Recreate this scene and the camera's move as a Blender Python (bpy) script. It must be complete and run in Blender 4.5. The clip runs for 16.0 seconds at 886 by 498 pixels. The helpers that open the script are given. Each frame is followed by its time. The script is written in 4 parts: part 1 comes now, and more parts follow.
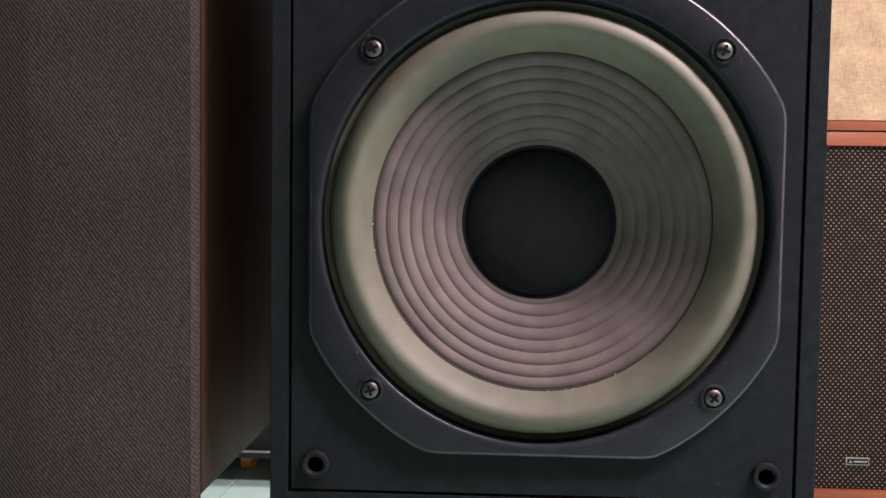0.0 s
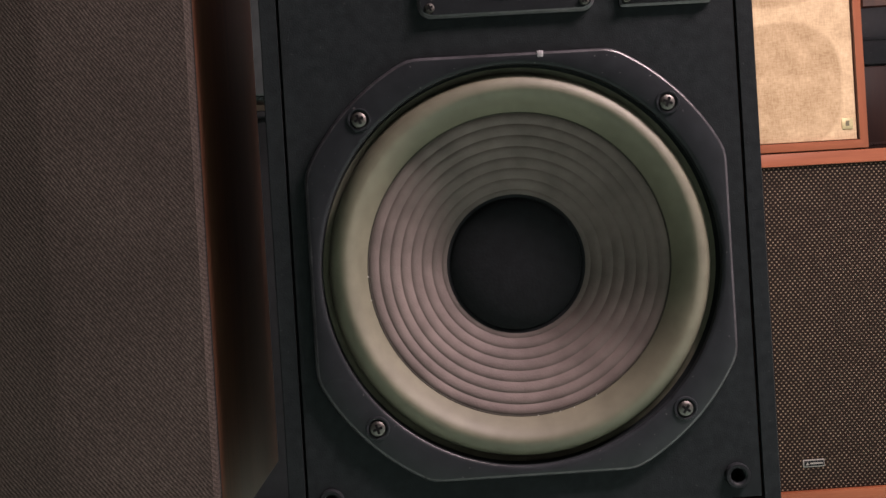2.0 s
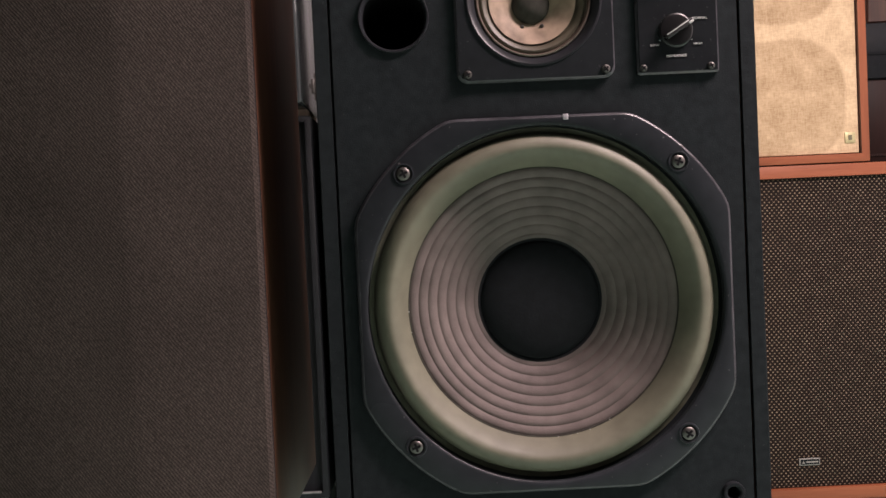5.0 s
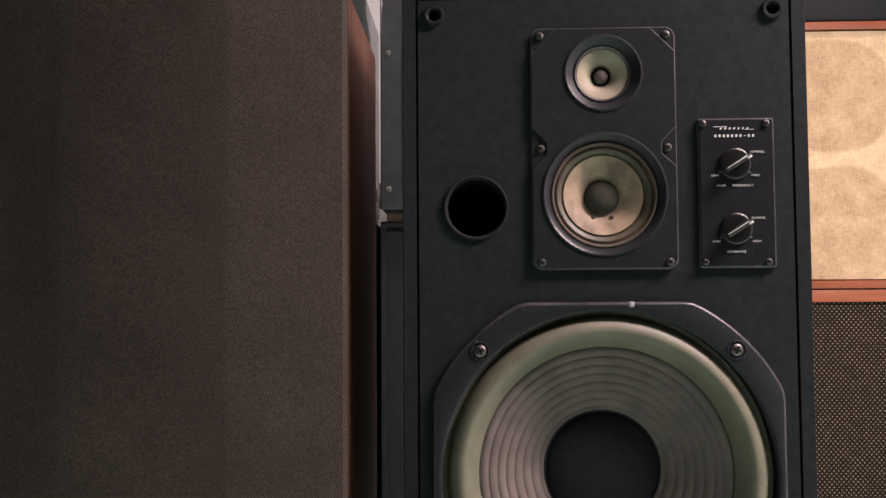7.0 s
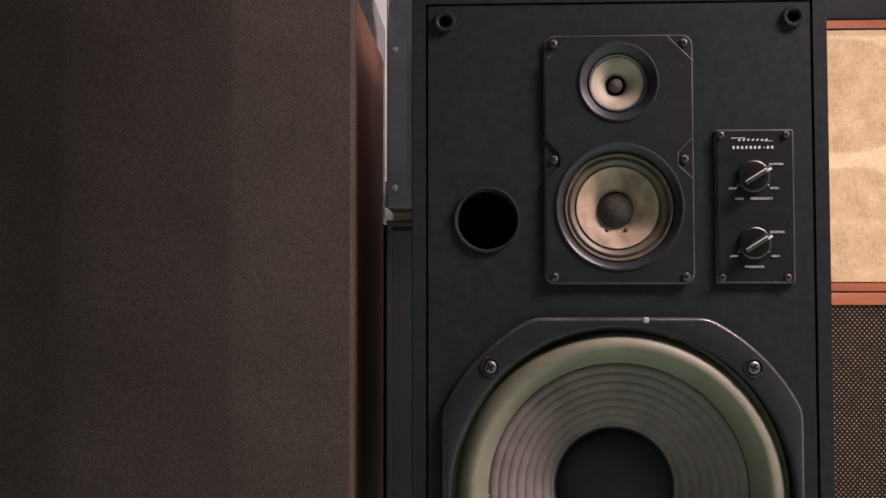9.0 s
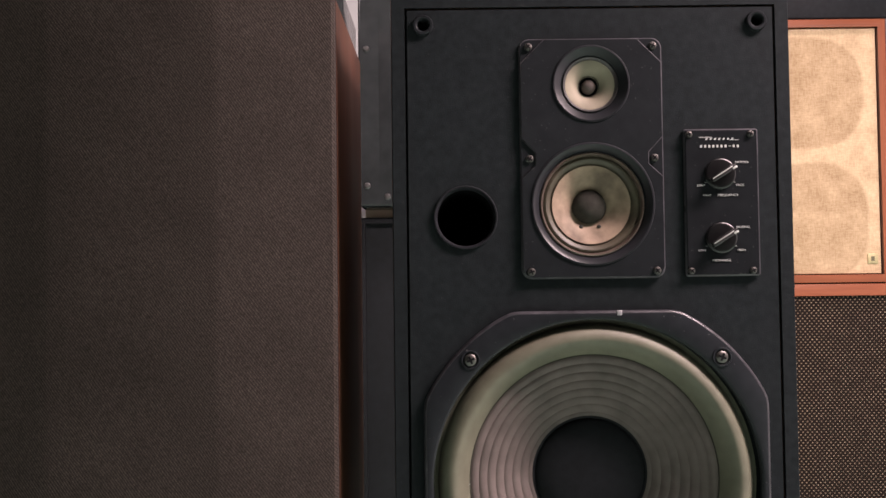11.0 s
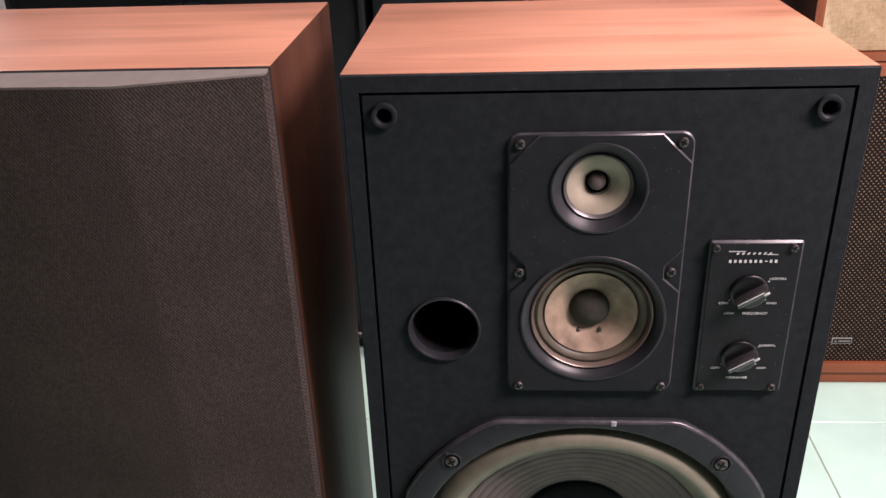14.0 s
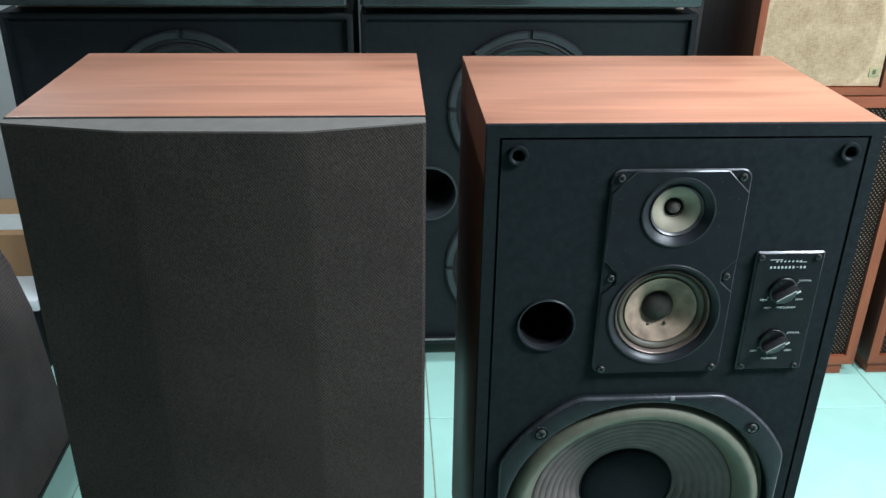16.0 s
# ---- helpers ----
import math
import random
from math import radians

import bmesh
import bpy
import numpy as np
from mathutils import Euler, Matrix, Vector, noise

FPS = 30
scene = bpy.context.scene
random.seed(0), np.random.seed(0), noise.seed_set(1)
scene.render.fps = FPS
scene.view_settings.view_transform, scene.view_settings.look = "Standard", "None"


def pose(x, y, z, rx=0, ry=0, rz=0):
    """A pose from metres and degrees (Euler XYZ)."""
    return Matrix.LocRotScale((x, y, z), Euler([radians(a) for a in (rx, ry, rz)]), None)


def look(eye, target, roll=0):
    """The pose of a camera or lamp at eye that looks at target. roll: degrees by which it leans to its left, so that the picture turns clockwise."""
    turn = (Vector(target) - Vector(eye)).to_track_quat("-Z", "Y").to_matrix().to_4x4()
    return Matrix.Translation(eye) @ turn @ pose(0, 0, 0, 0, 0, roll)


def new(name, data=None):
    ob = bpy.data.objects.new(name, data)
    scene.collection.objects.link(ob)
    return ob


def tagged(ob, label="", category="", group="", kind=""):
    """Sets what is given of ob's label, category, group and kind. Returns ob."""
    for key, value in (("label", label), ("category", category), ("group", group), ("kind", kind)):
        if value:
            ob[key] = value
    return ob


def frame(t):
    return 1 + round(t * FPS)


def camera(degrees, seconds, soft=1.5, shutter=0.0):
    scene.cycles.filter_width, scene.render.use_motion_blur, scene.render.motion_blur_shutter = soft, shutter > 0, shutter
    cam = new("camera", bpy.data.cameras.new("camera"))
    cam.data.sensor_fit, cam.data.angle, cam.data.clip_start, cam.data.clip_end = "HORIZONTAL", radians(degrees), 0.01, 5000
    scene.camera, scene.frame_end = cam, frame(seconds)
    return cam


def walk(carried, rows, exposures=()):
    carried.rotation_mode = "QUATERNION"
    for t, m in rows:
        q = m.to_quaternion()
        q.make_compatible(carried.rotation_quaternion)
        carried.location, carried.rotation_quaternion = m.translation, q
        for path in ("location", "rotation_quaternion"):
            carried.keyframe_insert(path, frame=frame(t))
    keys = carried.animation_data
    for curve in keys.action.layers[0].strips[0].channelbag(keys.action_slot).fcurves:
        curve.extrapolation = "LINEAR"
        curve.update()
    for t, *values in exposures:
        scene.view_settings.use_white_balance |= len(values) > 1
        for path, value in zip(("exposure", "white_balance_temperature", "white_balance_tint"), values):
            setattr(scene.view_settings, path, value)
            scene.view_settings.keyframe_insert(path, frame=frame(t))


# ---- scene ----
cam = camera(54.7, 16.0)
PATH = [
    (0, (0.136, -0.554, 0.22), (0.054, 1.442, 0.119), 0.8),
    (0.5, (0.139, -0.574, 0.215), (0.073, 1.425, 0.205), -0.4),
    (1, (0.132, -0.581, 0.211), (0.1, 1.418, 0.227), -1.2),
    (1.5, (0.12, -0.605, 0.221), (0.139, 1.395, 0.238), -1.8),
    (2, (0.107, -0.614, 0.227), (0.154, 1.385, 0.218), -3.5),
    (2.5, (0.114, -0.622, 0.23), (0.173, 1.376, 0.182), -5.7),
    (3, (0.124, -0.634, 0.235), (0.19, 1.364, 0.173), -6.1),
    (5.5, (0.076, -0.71, 0.31), (0.081, 1.29, 0.261), -1.6),
    (6, (0.071, -0.732, 0.351), (0.024, 1.267, 0.377), -1.4),
    (6.5, (0.064, -0.747, 0.369), (0.001, 1.25, 0.452), -1.0),
    (7, (0.059, -0.752, 0.373), (-0.003, 1.245, 0.467), -0.4),
    (7.5, (0.056, -0.75, 0.376), (-0.007, 1.247, 0.457), -0.0),
    (8, (0.061, -0.734, 0.383), (-0.014, 1.263, 0.455), -0.0),
    (10.5, (0.04, -0.746, 0.396), (0.004, 1.252, 0.47), -0.7),
    (11, (0.043, -0.758, 0.393), (0.047, 1.241, 0.456), -0.7),
    (11.5, (0.059, -0.759, 0.393), (0.087, 1.24, 0.437), -0.9),
    (12, (0.064, -0.757, 0.39), (0.091, 1.243, 0.434), -0.8),
    (12.5, (0.072, -0.693, 0.4), (0.051, 1.306, 0.447), -0.8),
    (12.7, (0.095, -0.651, 0.375), (0.007, 1.346, 0.383), -1.0),
    (13, (0.104, -0.588, 0.427), (-0.020, 1.387, 0.143), -1.8),
    (13.2, (0.077, -0.551, 0.498), (0.019, 1.406, 0.093), -0.9),
    (13.5, (0.083, -0.558, 0.643), (-0.023, 1.343, 0.027), -0.6),
    (13.7, (0.094, -0.556, 0.724), (-0.036, 1.285, -0.042), -1.1),
    (14, (0.107, -0.563, 0.796), (-0.022, 1.221, -0.098), -2.1),
    (14.5, (0.089, -0.591, 0.843), (-0.016, 1.152, -0.134), -3.1),
    (15, (0.01, -0.628, 0.859), (-0.007, 1.118, -0.117), -2.3),
    (15.3, (-0.029, -0.648, 0.866), (0.003, 1.104, -0.097), -1.3),
    (15.5, (-0.052, -0.669, 0.864), (0.012, 1.098, -0.07), -0.5),
    (16, (-0.083, -0.7, 0.867), (0.04, 1.096, -0.005), 0.9),
]
EXPOSURES = [(0, 0.78, 6950, 36), (1, 0.68, 7350, 37), (3, 0.55, 7500, 35), (5.5, 0.62, 7400, 34), (6.5, 0.75, 7450, 34), (8, 0.58, 7500, 36), (10.5, 0.76, 7500, 38), (12, 0.74, 7550, 35), (13, 0.62, 7700, 38), (13.5, 0.86, 7400, 36), (14, 0.55, 7200, 38), (14.5, 0.57, 6400, 23), (15, 0.52, 5850, 8), (15.3, 0.53, 5400, -2), (16, 0.55, 5550, 0)]
walk(cam, [(t, look(eye, target, roll)) for t, eye, target, roll in PATH], EXPOSURES)


# ---- light ----
world = bpy.data.worlds.new("world")
scene.world = world
world.use_nodes = True
world.node_tree.nodes["Background"].inputs[0].default_value = (0.9, 0.95, 1.0, 1)
world.node_tree.nodes["Background"].inputs[1].default_value = 0.05


def area_lamp(name, eye, target, sx, sy, watts, colour):
    data = bpy.data.lights.new(name, "AREA")
    data.shape, data.size, data.size_y, data.energy, data.color = "RECTANGLE", sx, sy, watts, colour
    ob = new(name, data)
    ob.matrix_world = look(eye, target)
    return ob


# unseen overhead light, hung below the ceiling for stronger falloff down the fronts
area_lamp("unseen_overhead_lamp", (1.12, -0.38, 1.34), (1.12, -0.37, 0), 0.9, 0.2, 43, (1.0, 0.97, 0.97))
area_lamp("unseen_overhead_lamp", (0.40, 0.50, 1.95), (0.40, 0.51, 0), 1.2, 0.2, 13, (1.0, 0.97, 0.97))
# added lamp that brightens the left side; no source is seen there
area_lamp("unseen_overhead_lamp", (-1.35, 0.55, 1.95), (-1.35, 0.56, 0), 0.2, 1.2, 15, (1.0, 0.97, 0.97))
# added lamp for highlights on right-hand edges; its source is unseen
area_lamp("added_side_lamp", (2.55, -0.42, 0.55), (0, -0.25, 0.45), 0.5, 1.3, 4.5, (0.97, 0.98, 1.0))


# ---- materials ----
def mat(name, colour, rough=0.5, metal=0.0, spec=0.5, vary=0.15, scale=30.0, stretch=(1, 1, 1), bump=0.0, bump_scale=400.0,
        coat=0.0, stain=0.0, stain_scale=4.0, dust=0.0):
    """A surface with variation at two scales and a fine relief."""
    m = bpy.data.materials.new(name)
    m.use_nodes = True
    nt = m.node_tree
    n, l = nt.nodes, nt.links
    b = n["Principled BSDF"]
    b.inputs["Metallic"].default_value = metal
    b.inputs["Specular IOR Level"].default_value = spec
    b.inputs["Coat Weight"].default_value = coat
    b.inputs["Coat Roughness"].default_value = 0.2
    tc = n.new("ShaderNodeTexCoord")
    mp = n.new("ShaderNodeMapping")
    mp.inputs["Scale"].default_value = stretch
    l.new(tc.outputs["Object"], mp.inputs["Vector"])
    fine = n.new("ShaderNodeTexNoise")
    fine.inputs["Scale"].default_value, fine.inputs["Detail"].default_value = scale, 6
    l.new(mp.outputs[0], fine.inputs["Vector"])
    big = n.new("ShaderNodeTexNoise")
    big.inputs["Scale"].default_value, big.inputs["Detail"].default_value = stain_scale, 3
    l.new(mp.outputs[0], big.inputs["Vector"])
    ramp = n.new("ShaderNodeMapRange")
    ramp.inputs["From Min"].default_value, ramp.inputs["From Max"].default_value = 0.3, 0.7
    ramp.inputs["To Min"].default_value, ramp.inputs["To Max"].default_value = 1 - vary, 1 + vary
    l.new(fine.outputs["Fac"], ramp.inputs["Value"])
    ramp2 = n.new("ShaderNodeMapRange")
    ramp2.inputs["From Min"].default_value, ramp2.inputs["From Max"].default_value = 0.3, 0.7
    ramp2.inputs["To Min"].default_value, ramp2.inputs["To Max"].default_value = 1 - stain, 1 + stain
    l.new(big.outputs["Fac"], ramp2.inputs["Value"])
    mul = n.new("ShaderNodeMath")
    mul.operation = "MULTIPLY"
    l.new(ramp.outputs[0], mul.inputs[0])
    l.new(ramp2.outputs[0], mul.inputs[1])
    mix = n.new("ShaderNodeVectorMath")
    mix.operation = "SCALE"
    mix.inputs[0].default_value = colour
    l.new(mul.outputs[0], mix.inputs["Scale"])
    if dust:
        spots = n.new("ShaderNodeTexNoise")
        spots.inputs["Scale"].default_value, spots.inputs["Detail"].default_value = 330.0, 1
        l.new(tc.outputs["Object"], spots.inputs["Vector"])
        rare = n.new("ShaderNodeMapRange")
        for k, v in enumerate((0.735, 0.77, 0.0, dust)):
            rare.inputs[k + 1].default_value = v
        l.new(spots.outputs["Fac"], rare.inputs["Value"])
        over = n.new("ShaderNodeMix")
        over.data_type = "RGBA"
        over.inputs[7].default_value = (0.28, 0.27, 0.27, 1)
        l.new(rare.outputs[0], over.inputs[0])
        l.new(mix.outputs[0], over.inputs[6])
        l.new(over.outputs[2], b.inputs["Base Color"])
    else:
        l.new(mix.outputs[0], b.inputs["Base Color"])
    rr = n.new("ShaderNodeMapRange")
    rr.inputs["To Min"].default_value, rr.inputs["To Max"].default_value = max(0.02, rough - 0.08), min(1, rough + 0.08)
    l.new(big.outputs["Fac"], rr.inputs["Value"])
    l.new(rr.outputs[0], b.inputs["Roughness"])
    if bump:
        rel = n.new("ShaderNodeTexNoise")
        rel.inputs["Scale"].default_value, rel.inputs["Detail"].default_value = bump_scale, 3
        l.new(mp.outputs[0], rel.inputs["Vector"])
        bp = n.new("ShaderNodeBump")
        bp.inputs["Strength"].default_value, bp.inputs["Distance"].default_value = bump, 0.001
        l.new(rel.outputs["Fac"], bp.inputs["Height"])
        l.new(bp.outputs[0], b.inputs["Normal"])
    return m


def math_node(nt, op, a, b=None, c=None):
    nd = nt.nodes.new("ShaderNodeMath")
    nd.operation = op
    for i, v in enumerate((a, b, c)):
        if v is None:
            continue
        if isinstance(v, (int, float)):
            nd.inputs[i].default_value = v
        else:
            nt.links.new(v, nd.inputs[i])
    return nd.outputs[0]


def mix_colour(nt, fac, a, b):
    nd = nt.nodes.new("ShaderNodeMix")
    nd.data_type = "RGBA"
    nt.links.new(fac, nd.inputs[0])
    for sock, v in ((nd.inputs[6], a), (nd.inputs[7], b)):
        if isinstance(v, tuple):
            sock.default_value = (*v, 1)
        else:
            nt.links.new(v, sock)
    return nd.outputs[2]


def noise_node(nt, vec, scale, detail=4, stretch=(1, 1, 1), rough=0.5, distort=0.0):
    mp = nt.nodes.new("ShaderNodeMapping")
    mp.inputs["Scale"].default_value = stretch
    nt.links.new(vec, mp.inputs["Vector"])
    nd = nt.nodes.new("ShaderNodeTexNoise")
    nd.inputs["Scale"].default_value, nd.inputs["Detail"].default_value = scale, detail
    nd.inputs["Roughness"].default_value, nd.inputs["Distortion"].default_value = rough, distort
    nt.links.new(mp.outputs[0], nd.inputs["Vector"])
    return nd.outputs["Fac"]


def ranged(nt, v, a, b, c=0.0, d=1.0):
    nd = nt.nodes.new("ShaderNodeMapRange")
    for i, w in enumerate((a, b, c, d)):
        nd.inputs[i + 1].default_value = w
    nt.links.new(v, nd.inputs[0])
    return nd.outputs[0]


def shader(name):
    m = bpy.data.materials.new(name)
    m.use_nodes = True
    nt = m.node_tree
    tc = nt.nodes.new("ShaderNodeTexCoord")
    return m, nt, nt.nodes["Principled BSDF"], tc.outputs["Object"]


def add_bump(nt, b, height, strength, distance):
    bp = nt.nodes.new("ShaderNodeBump")
    bp.inputs["Strength"].default_value, bp.inputs["Distance"].default_value = strength, distance
    nt.links.new(height, bp.inputs["Height"])
    nt.links.new(bp.outputs[0], b.inputs["Normal"])


def wood(name, light, dark, axis=0, rough=0.35, coat=0.0, streak=0.5, fine=220.0, spec=0.5):
    """Veneer whose grain runs along one axis."""
    m, nt, b, vec = shader(name)
    st = [1.0, 1.0, 1.0]
    st[axis] = 0.085
    broad = noise_node(nt, vec, 22, 5, tuple(st), 0.62, 1.3)
    st2 = [1.0, 1.0, 1.0]
    st2[axis] = 0.03
    thin = noise_node(nt, vec, fine, 5, tuple(st2), 0.7)
    blot = noise_node(nt, vec, 5, 3, tuple(st2[i] * 0 + (0.4 if i == axis else 1.0) for i in range(3)))
    f = math_node(nt, "MULTIPLY_ADD", ranged(nt, broad, 0.32, 0.68), streak, math_node(nt, "MULTIPLY", ranged(nt, thin, 0.3, 0.7), 1 - streak))
    f = math_node(nt, "MULTIPLY_ADD", ranged(nt, blot, 0.32, 0.7, -0.42, 0.34), 1.0, f)
    nt.links.new(mix_colour(nt, f, dark, light), b.inputs["Base Color"])
    nt.links.new(ranged(nt, blot, 0.3, 0.7, rough - 0.07, rough + 0.1), b.inputs["Roughness"])
    b.inputs["Coat Weight"].default_value, b.inputs["Coat Roughness"].default_value = coat, 0.33
    b.inputs["Specular IOR Level"].default_value = spec
    add_bump(nt, b, thin, 0.08, 0.0006)
    return m


def cloth(name, warp, gap, pitch):
    """Woven speaker cloth: crossing threads with small dark gaps."""
    m, nt, b, vec = shader(name)
    sep = nt.nodes.new("ShaderNodeSeparateXYZ")
    nt.links.new(vec, sep.inputs[0])
    k = 2 * math.pi / pitch
    wander = math_node(nt, "MULTIPLY", noise_node(nt, vec, 55, 3), 5.0)
    u = math_node(nt, "ADD", math_node(nt, "MULTIPLY", sep.outputs[0], k), wander)
    v = math_node(nt, "ADD", math_node(nt, "MULTIPLY", sep.outputs[2], k), wander)
    twill = math_node(nt, "SINE", math_node(nt, "MULTIPLY_ADD", v, 0.75, u))
    w = math_node(nt, "MULTIPLY", twill, math_node(nt, "MULTIPLY_ADD", math_node(nt, "SINE", v), 0.35, 0.6))
    f = ranged(nt, w, -1.3, 1.3)
    blot = noise_node(nt, vec, 9, 5)
    fleck = noise_node(nt, vec, 360, 4, rough=0.6)
    f2 = math_node(nt, "MULTIPLY", f, ranged(nt, fleck, 0.3, 0.7, 0.32, 1.28))
    c = mix_colour(nt, f2, gap, warp)
    sc = nt.nodes.new("ShaderNodeVectorMath")
    sc.operation = "SCALE"
    nt.links.new(c, sc.inputs[0])
    nt.links.new(ranged(nt, blot, 0.3, 0.7, 0.82, 1.16), sc.inputs["Scale"])
    nt.links.new(sc.outputs[0], b.inputs["Base Color"])
    b.inputs["Roughness"].default_value = 0.85
    b.inputs["Specular IOR Level"].default_value = 0.12
    add_bump(nt, b, w, 0.3, 0.0005)
    return m


def dotted_mesh(name):
    """Dark woven grille with pale threads showing as staggered flecks."""
    m, nt, b, vec = shader(name)
    sep = nt.nodes.new("ShaderNodeSeparateXYZ")
    nt.links.new(vec, sep.inputs[0])
    px, pz = 0.0098, 0.0112
    row = math_node(nt, "DIVIDE", sep.outputs[2], pz / 2)
    odd = math_node(nt, "MULTIPLY", math_node(nt, "FLOORED_MODULO", math_node(nt, "FLOOR", row), 2.0), 0.5)
    fx = math_node(nt, "SUBTRACT", math_node(nt, "FRACT", math_node(nt, "ADD", math_node(nt, "DIVIDE", sep.outputs[0], px), odd)), 0.5)
    fz = math_node(nt, "SUBTRACT", math_node(nt, "FRACT", row), 0.5)
    d = math_node(nt, "SQRT", math_node(nt, "ADD", math_node(nt, "POWER", math_node(nt, "MULTIPLY", fx, 2.6), 2.0), math_node(nt, "POWER", math_node(nt, "MULTIPLY", fz, 1.7), 2.0)))
    dot = ranged(nt, d, 0.32, 0.56, 1.0, 0.0)
    blot = noise_node(nt, vec, 60, 4)
    dot2 = math_node(nt, "MULTIPLY", dot, ranged(nt, blot, 0.3, 0.65, 0.45, 1.0))
    nt.links.new(mix_colour(nt, dot2, (0.0105, 0.0060, 0.0043), (0.23, 0.165, 0.12)), b.inputs["Base Color"])
    b.inputs["Roughness"].default_value = 0.7
    b.inputs["Specular IOR Level"].default_value = 0.12
    add_bump(nt, b, dot, 0.6, 0.002)
    return m


def burlap(name):
    """Pale linen cloth, slubby, with two faint darker rounds where the drivers lie behind it."""
    m, nt, b, vec = shader(name)
    sep = nt.nodes.new("ShaderNodeSeparateXYZ")
    nt.links.new(vec, sep.inputs[0])
    hor = noise_node(nt, vec, 330, 4, (0.22, 1, 1), 0.7)
    ver = noise_node(nt, vec, 330, 4, (1, 1, 0.22), 0.7)
    blot = noise_node(nt, vec, 24, 6)
    weave = math_node(nt, "MULTIPLY", math_node(nt, "ADD", hor, ver), 0.5)
    def disc(cx, cz, rx, rz):
        a = math_node(nt, "POWER", math_node(nt, "ABSOLUTE", math_node(nt, "DIVIDE", math_node(nt, "SUBTRACT", sep.outputs[0], cx), rx)), 2.6)
        c = math_node(nt, "POWER", math_node(nt, "ABSOLUTE", math_node(nt, "DIVIDE", math_node(nt, "SUBTRACT", sep.outputs[2], cz), rz)), 2.6)
        return ranged(nt, math_node(nt, "ADD", a, c), 0.92, 1.06, 1.0, 0.0)
    rounds = math_node(nt, "MAXIMUM", disc(-0.01, 0.135, 0.125, 0.125), disc(-0.02, 0.41, 0.13, 0.12))
    f = math_node(nt, "ADD", ranged(nt, weave, 0.38, 0.62, 0.0, 0.45), ranged(nt, blot, 0.3, 0.7, 0.0, 0.35))
    f = math_node(nt, "MULTIPLY_ADD", rounds, -0.34, math_node(nt, "ADD", f, 0.25))
    nt.links.new(mix_colour(nt, f, (0.30, 0.200, 0.115), (0.62, 0.46, 0.30)), b.inputs["Base Color"])
    b.inputs["Roughness"].default_value = 0.9
    b.inputs["Specular IOR Level"].default_value = 0.15
    add_bump(nt, b, weave, 0.5, 0.001)
    return m


VINYL = mat("black_vinyl", (0.0142, 0.0174, 0.0192), 0.66, dust=0.05, spec=0.03, vary=0.18, scale=150, bump=0.25, bump_scale=900, stain=0.07)
PLASTIC = mat("black_plastic", (0.0142, 0.0162, 0.0184), 0.4, spec=0.05, dust=0.1, vary=0.12, scale=90, bump=0.12, bump_scale=1200, stain=0.15)
PANEL = mat("panel_black", (0.0118, 0.0133, 0.0150), 0.24, spec=0.09, dust=0.1, vary=0.1, scale=90, bump=0.05, bump_scale=900, stain=0.1)
KNOB = mat("knob_black", (0.0035, 0.0035, 0.004), 0.3, spec=0.4, vary=0.1)
# lighter than the knob so the grip's edges carry a painted highlight
GRIP = mat("knob_grip_black", (0.026, 0.025, 0.026), 0.25, spec=0.6, vary=0.15, scale=200)
FRAME = mat("woofer_frame_plastic", (0.0180, 0.0204, 0.0236), 0.28, spec=0.12, dust=0.25, vary=0.12, scale=90, bump=0.08, bump_scale=1200, stain=0.2)
# near-black that paints the shade inside grooves, screw slots, pockets and the port
GROOVE = mat("shadow_gap_black", (0.005, 0.005, 0.006), 0.8, spec=0.1, vary=0.1)
RUBBER = mat("black_rubber", (0.012, 0.012, 0.013), 0.6, vary=0.15, bump=0.1)
FOAM = mat("grey_green_surround", (0.112, 0.108, 0.078), 0.55, spec=0.4, vary=0.12, scale=70, bump=0.2, bump_scale=1500, stain=0.12, stain_scale=14)
CONE = mat("brown_grey_paper", (0.108, 0.085, 0.080), 0.7, spec=0.25, vary=0.15, scale=60, bump=0.3, bump_scale=700, stain=0.15, stain_scale=20)
CAP = mat("black_felt_cap", (0.0075, 0.0085, 0.0105), 0.85, spec=0.15, vary=0.2, scale=120, bump=0.2)
GASKET = mat("dark_olive_gasket", (0.105, 0.102, 0.074), 0.75, vary=0.2, scale=80, bump=0.2)
MID_CAP = mat("grey_brown_felt", (0.040, 0.037, 0.032), 0.85, spec=0.15, vary=0.2, scale=200, bump=0.2)
CREAM = mat("aged_cream_paper", (0.285, 0.205, 0.15), 0.65, spec=0.25, vary=0.25, scale=70, bump=0.15, stain=0.45, stain_scale=40)
PALE = mat("pale_grey_paper", (0.255, 0.222, 0.168), 0.65, spec=0.25, vary=0.12, scale=60, bump=0.1, stain=0.15, stain_scale=40)
CHROME = mat("screw_steel", (0.105, 0.10, 0.095), 0.48, metal=1.0, vary=0.2, scale=200)
DULL = mat("dull_steel", (0.22, 0.22, 0.22), 0.4, metal=1.0, vary=0.2, scale=200)
SILVER = mat("silver_paint", (0.20, 0.195, 0.18), 0.45, vary=0.15, scale=200)
SCUFF = mat("bare_scuffed_plastic", (0.30, 0.29, 0.31), 0.6, vary=0.3, scale=400)
INK = mat("white_ink", (0.46, 0.47, 0.46), 0.6, vary=0.1)
BRONZE = mat("dull_bronze", (0.17, 0.13, 0.11), 0.38, metal=0.6, vary=0.2, scale=60)
# rubbed plastic, lightened so bevels show a painted edge highlight
WORN_LIT = mat("rubbed_edge_highlight", (0.034, 0.033, 0.038), 0.3, spec=0.4, vary=0.35, scale=140, stain=0.3, stain_scale=30)
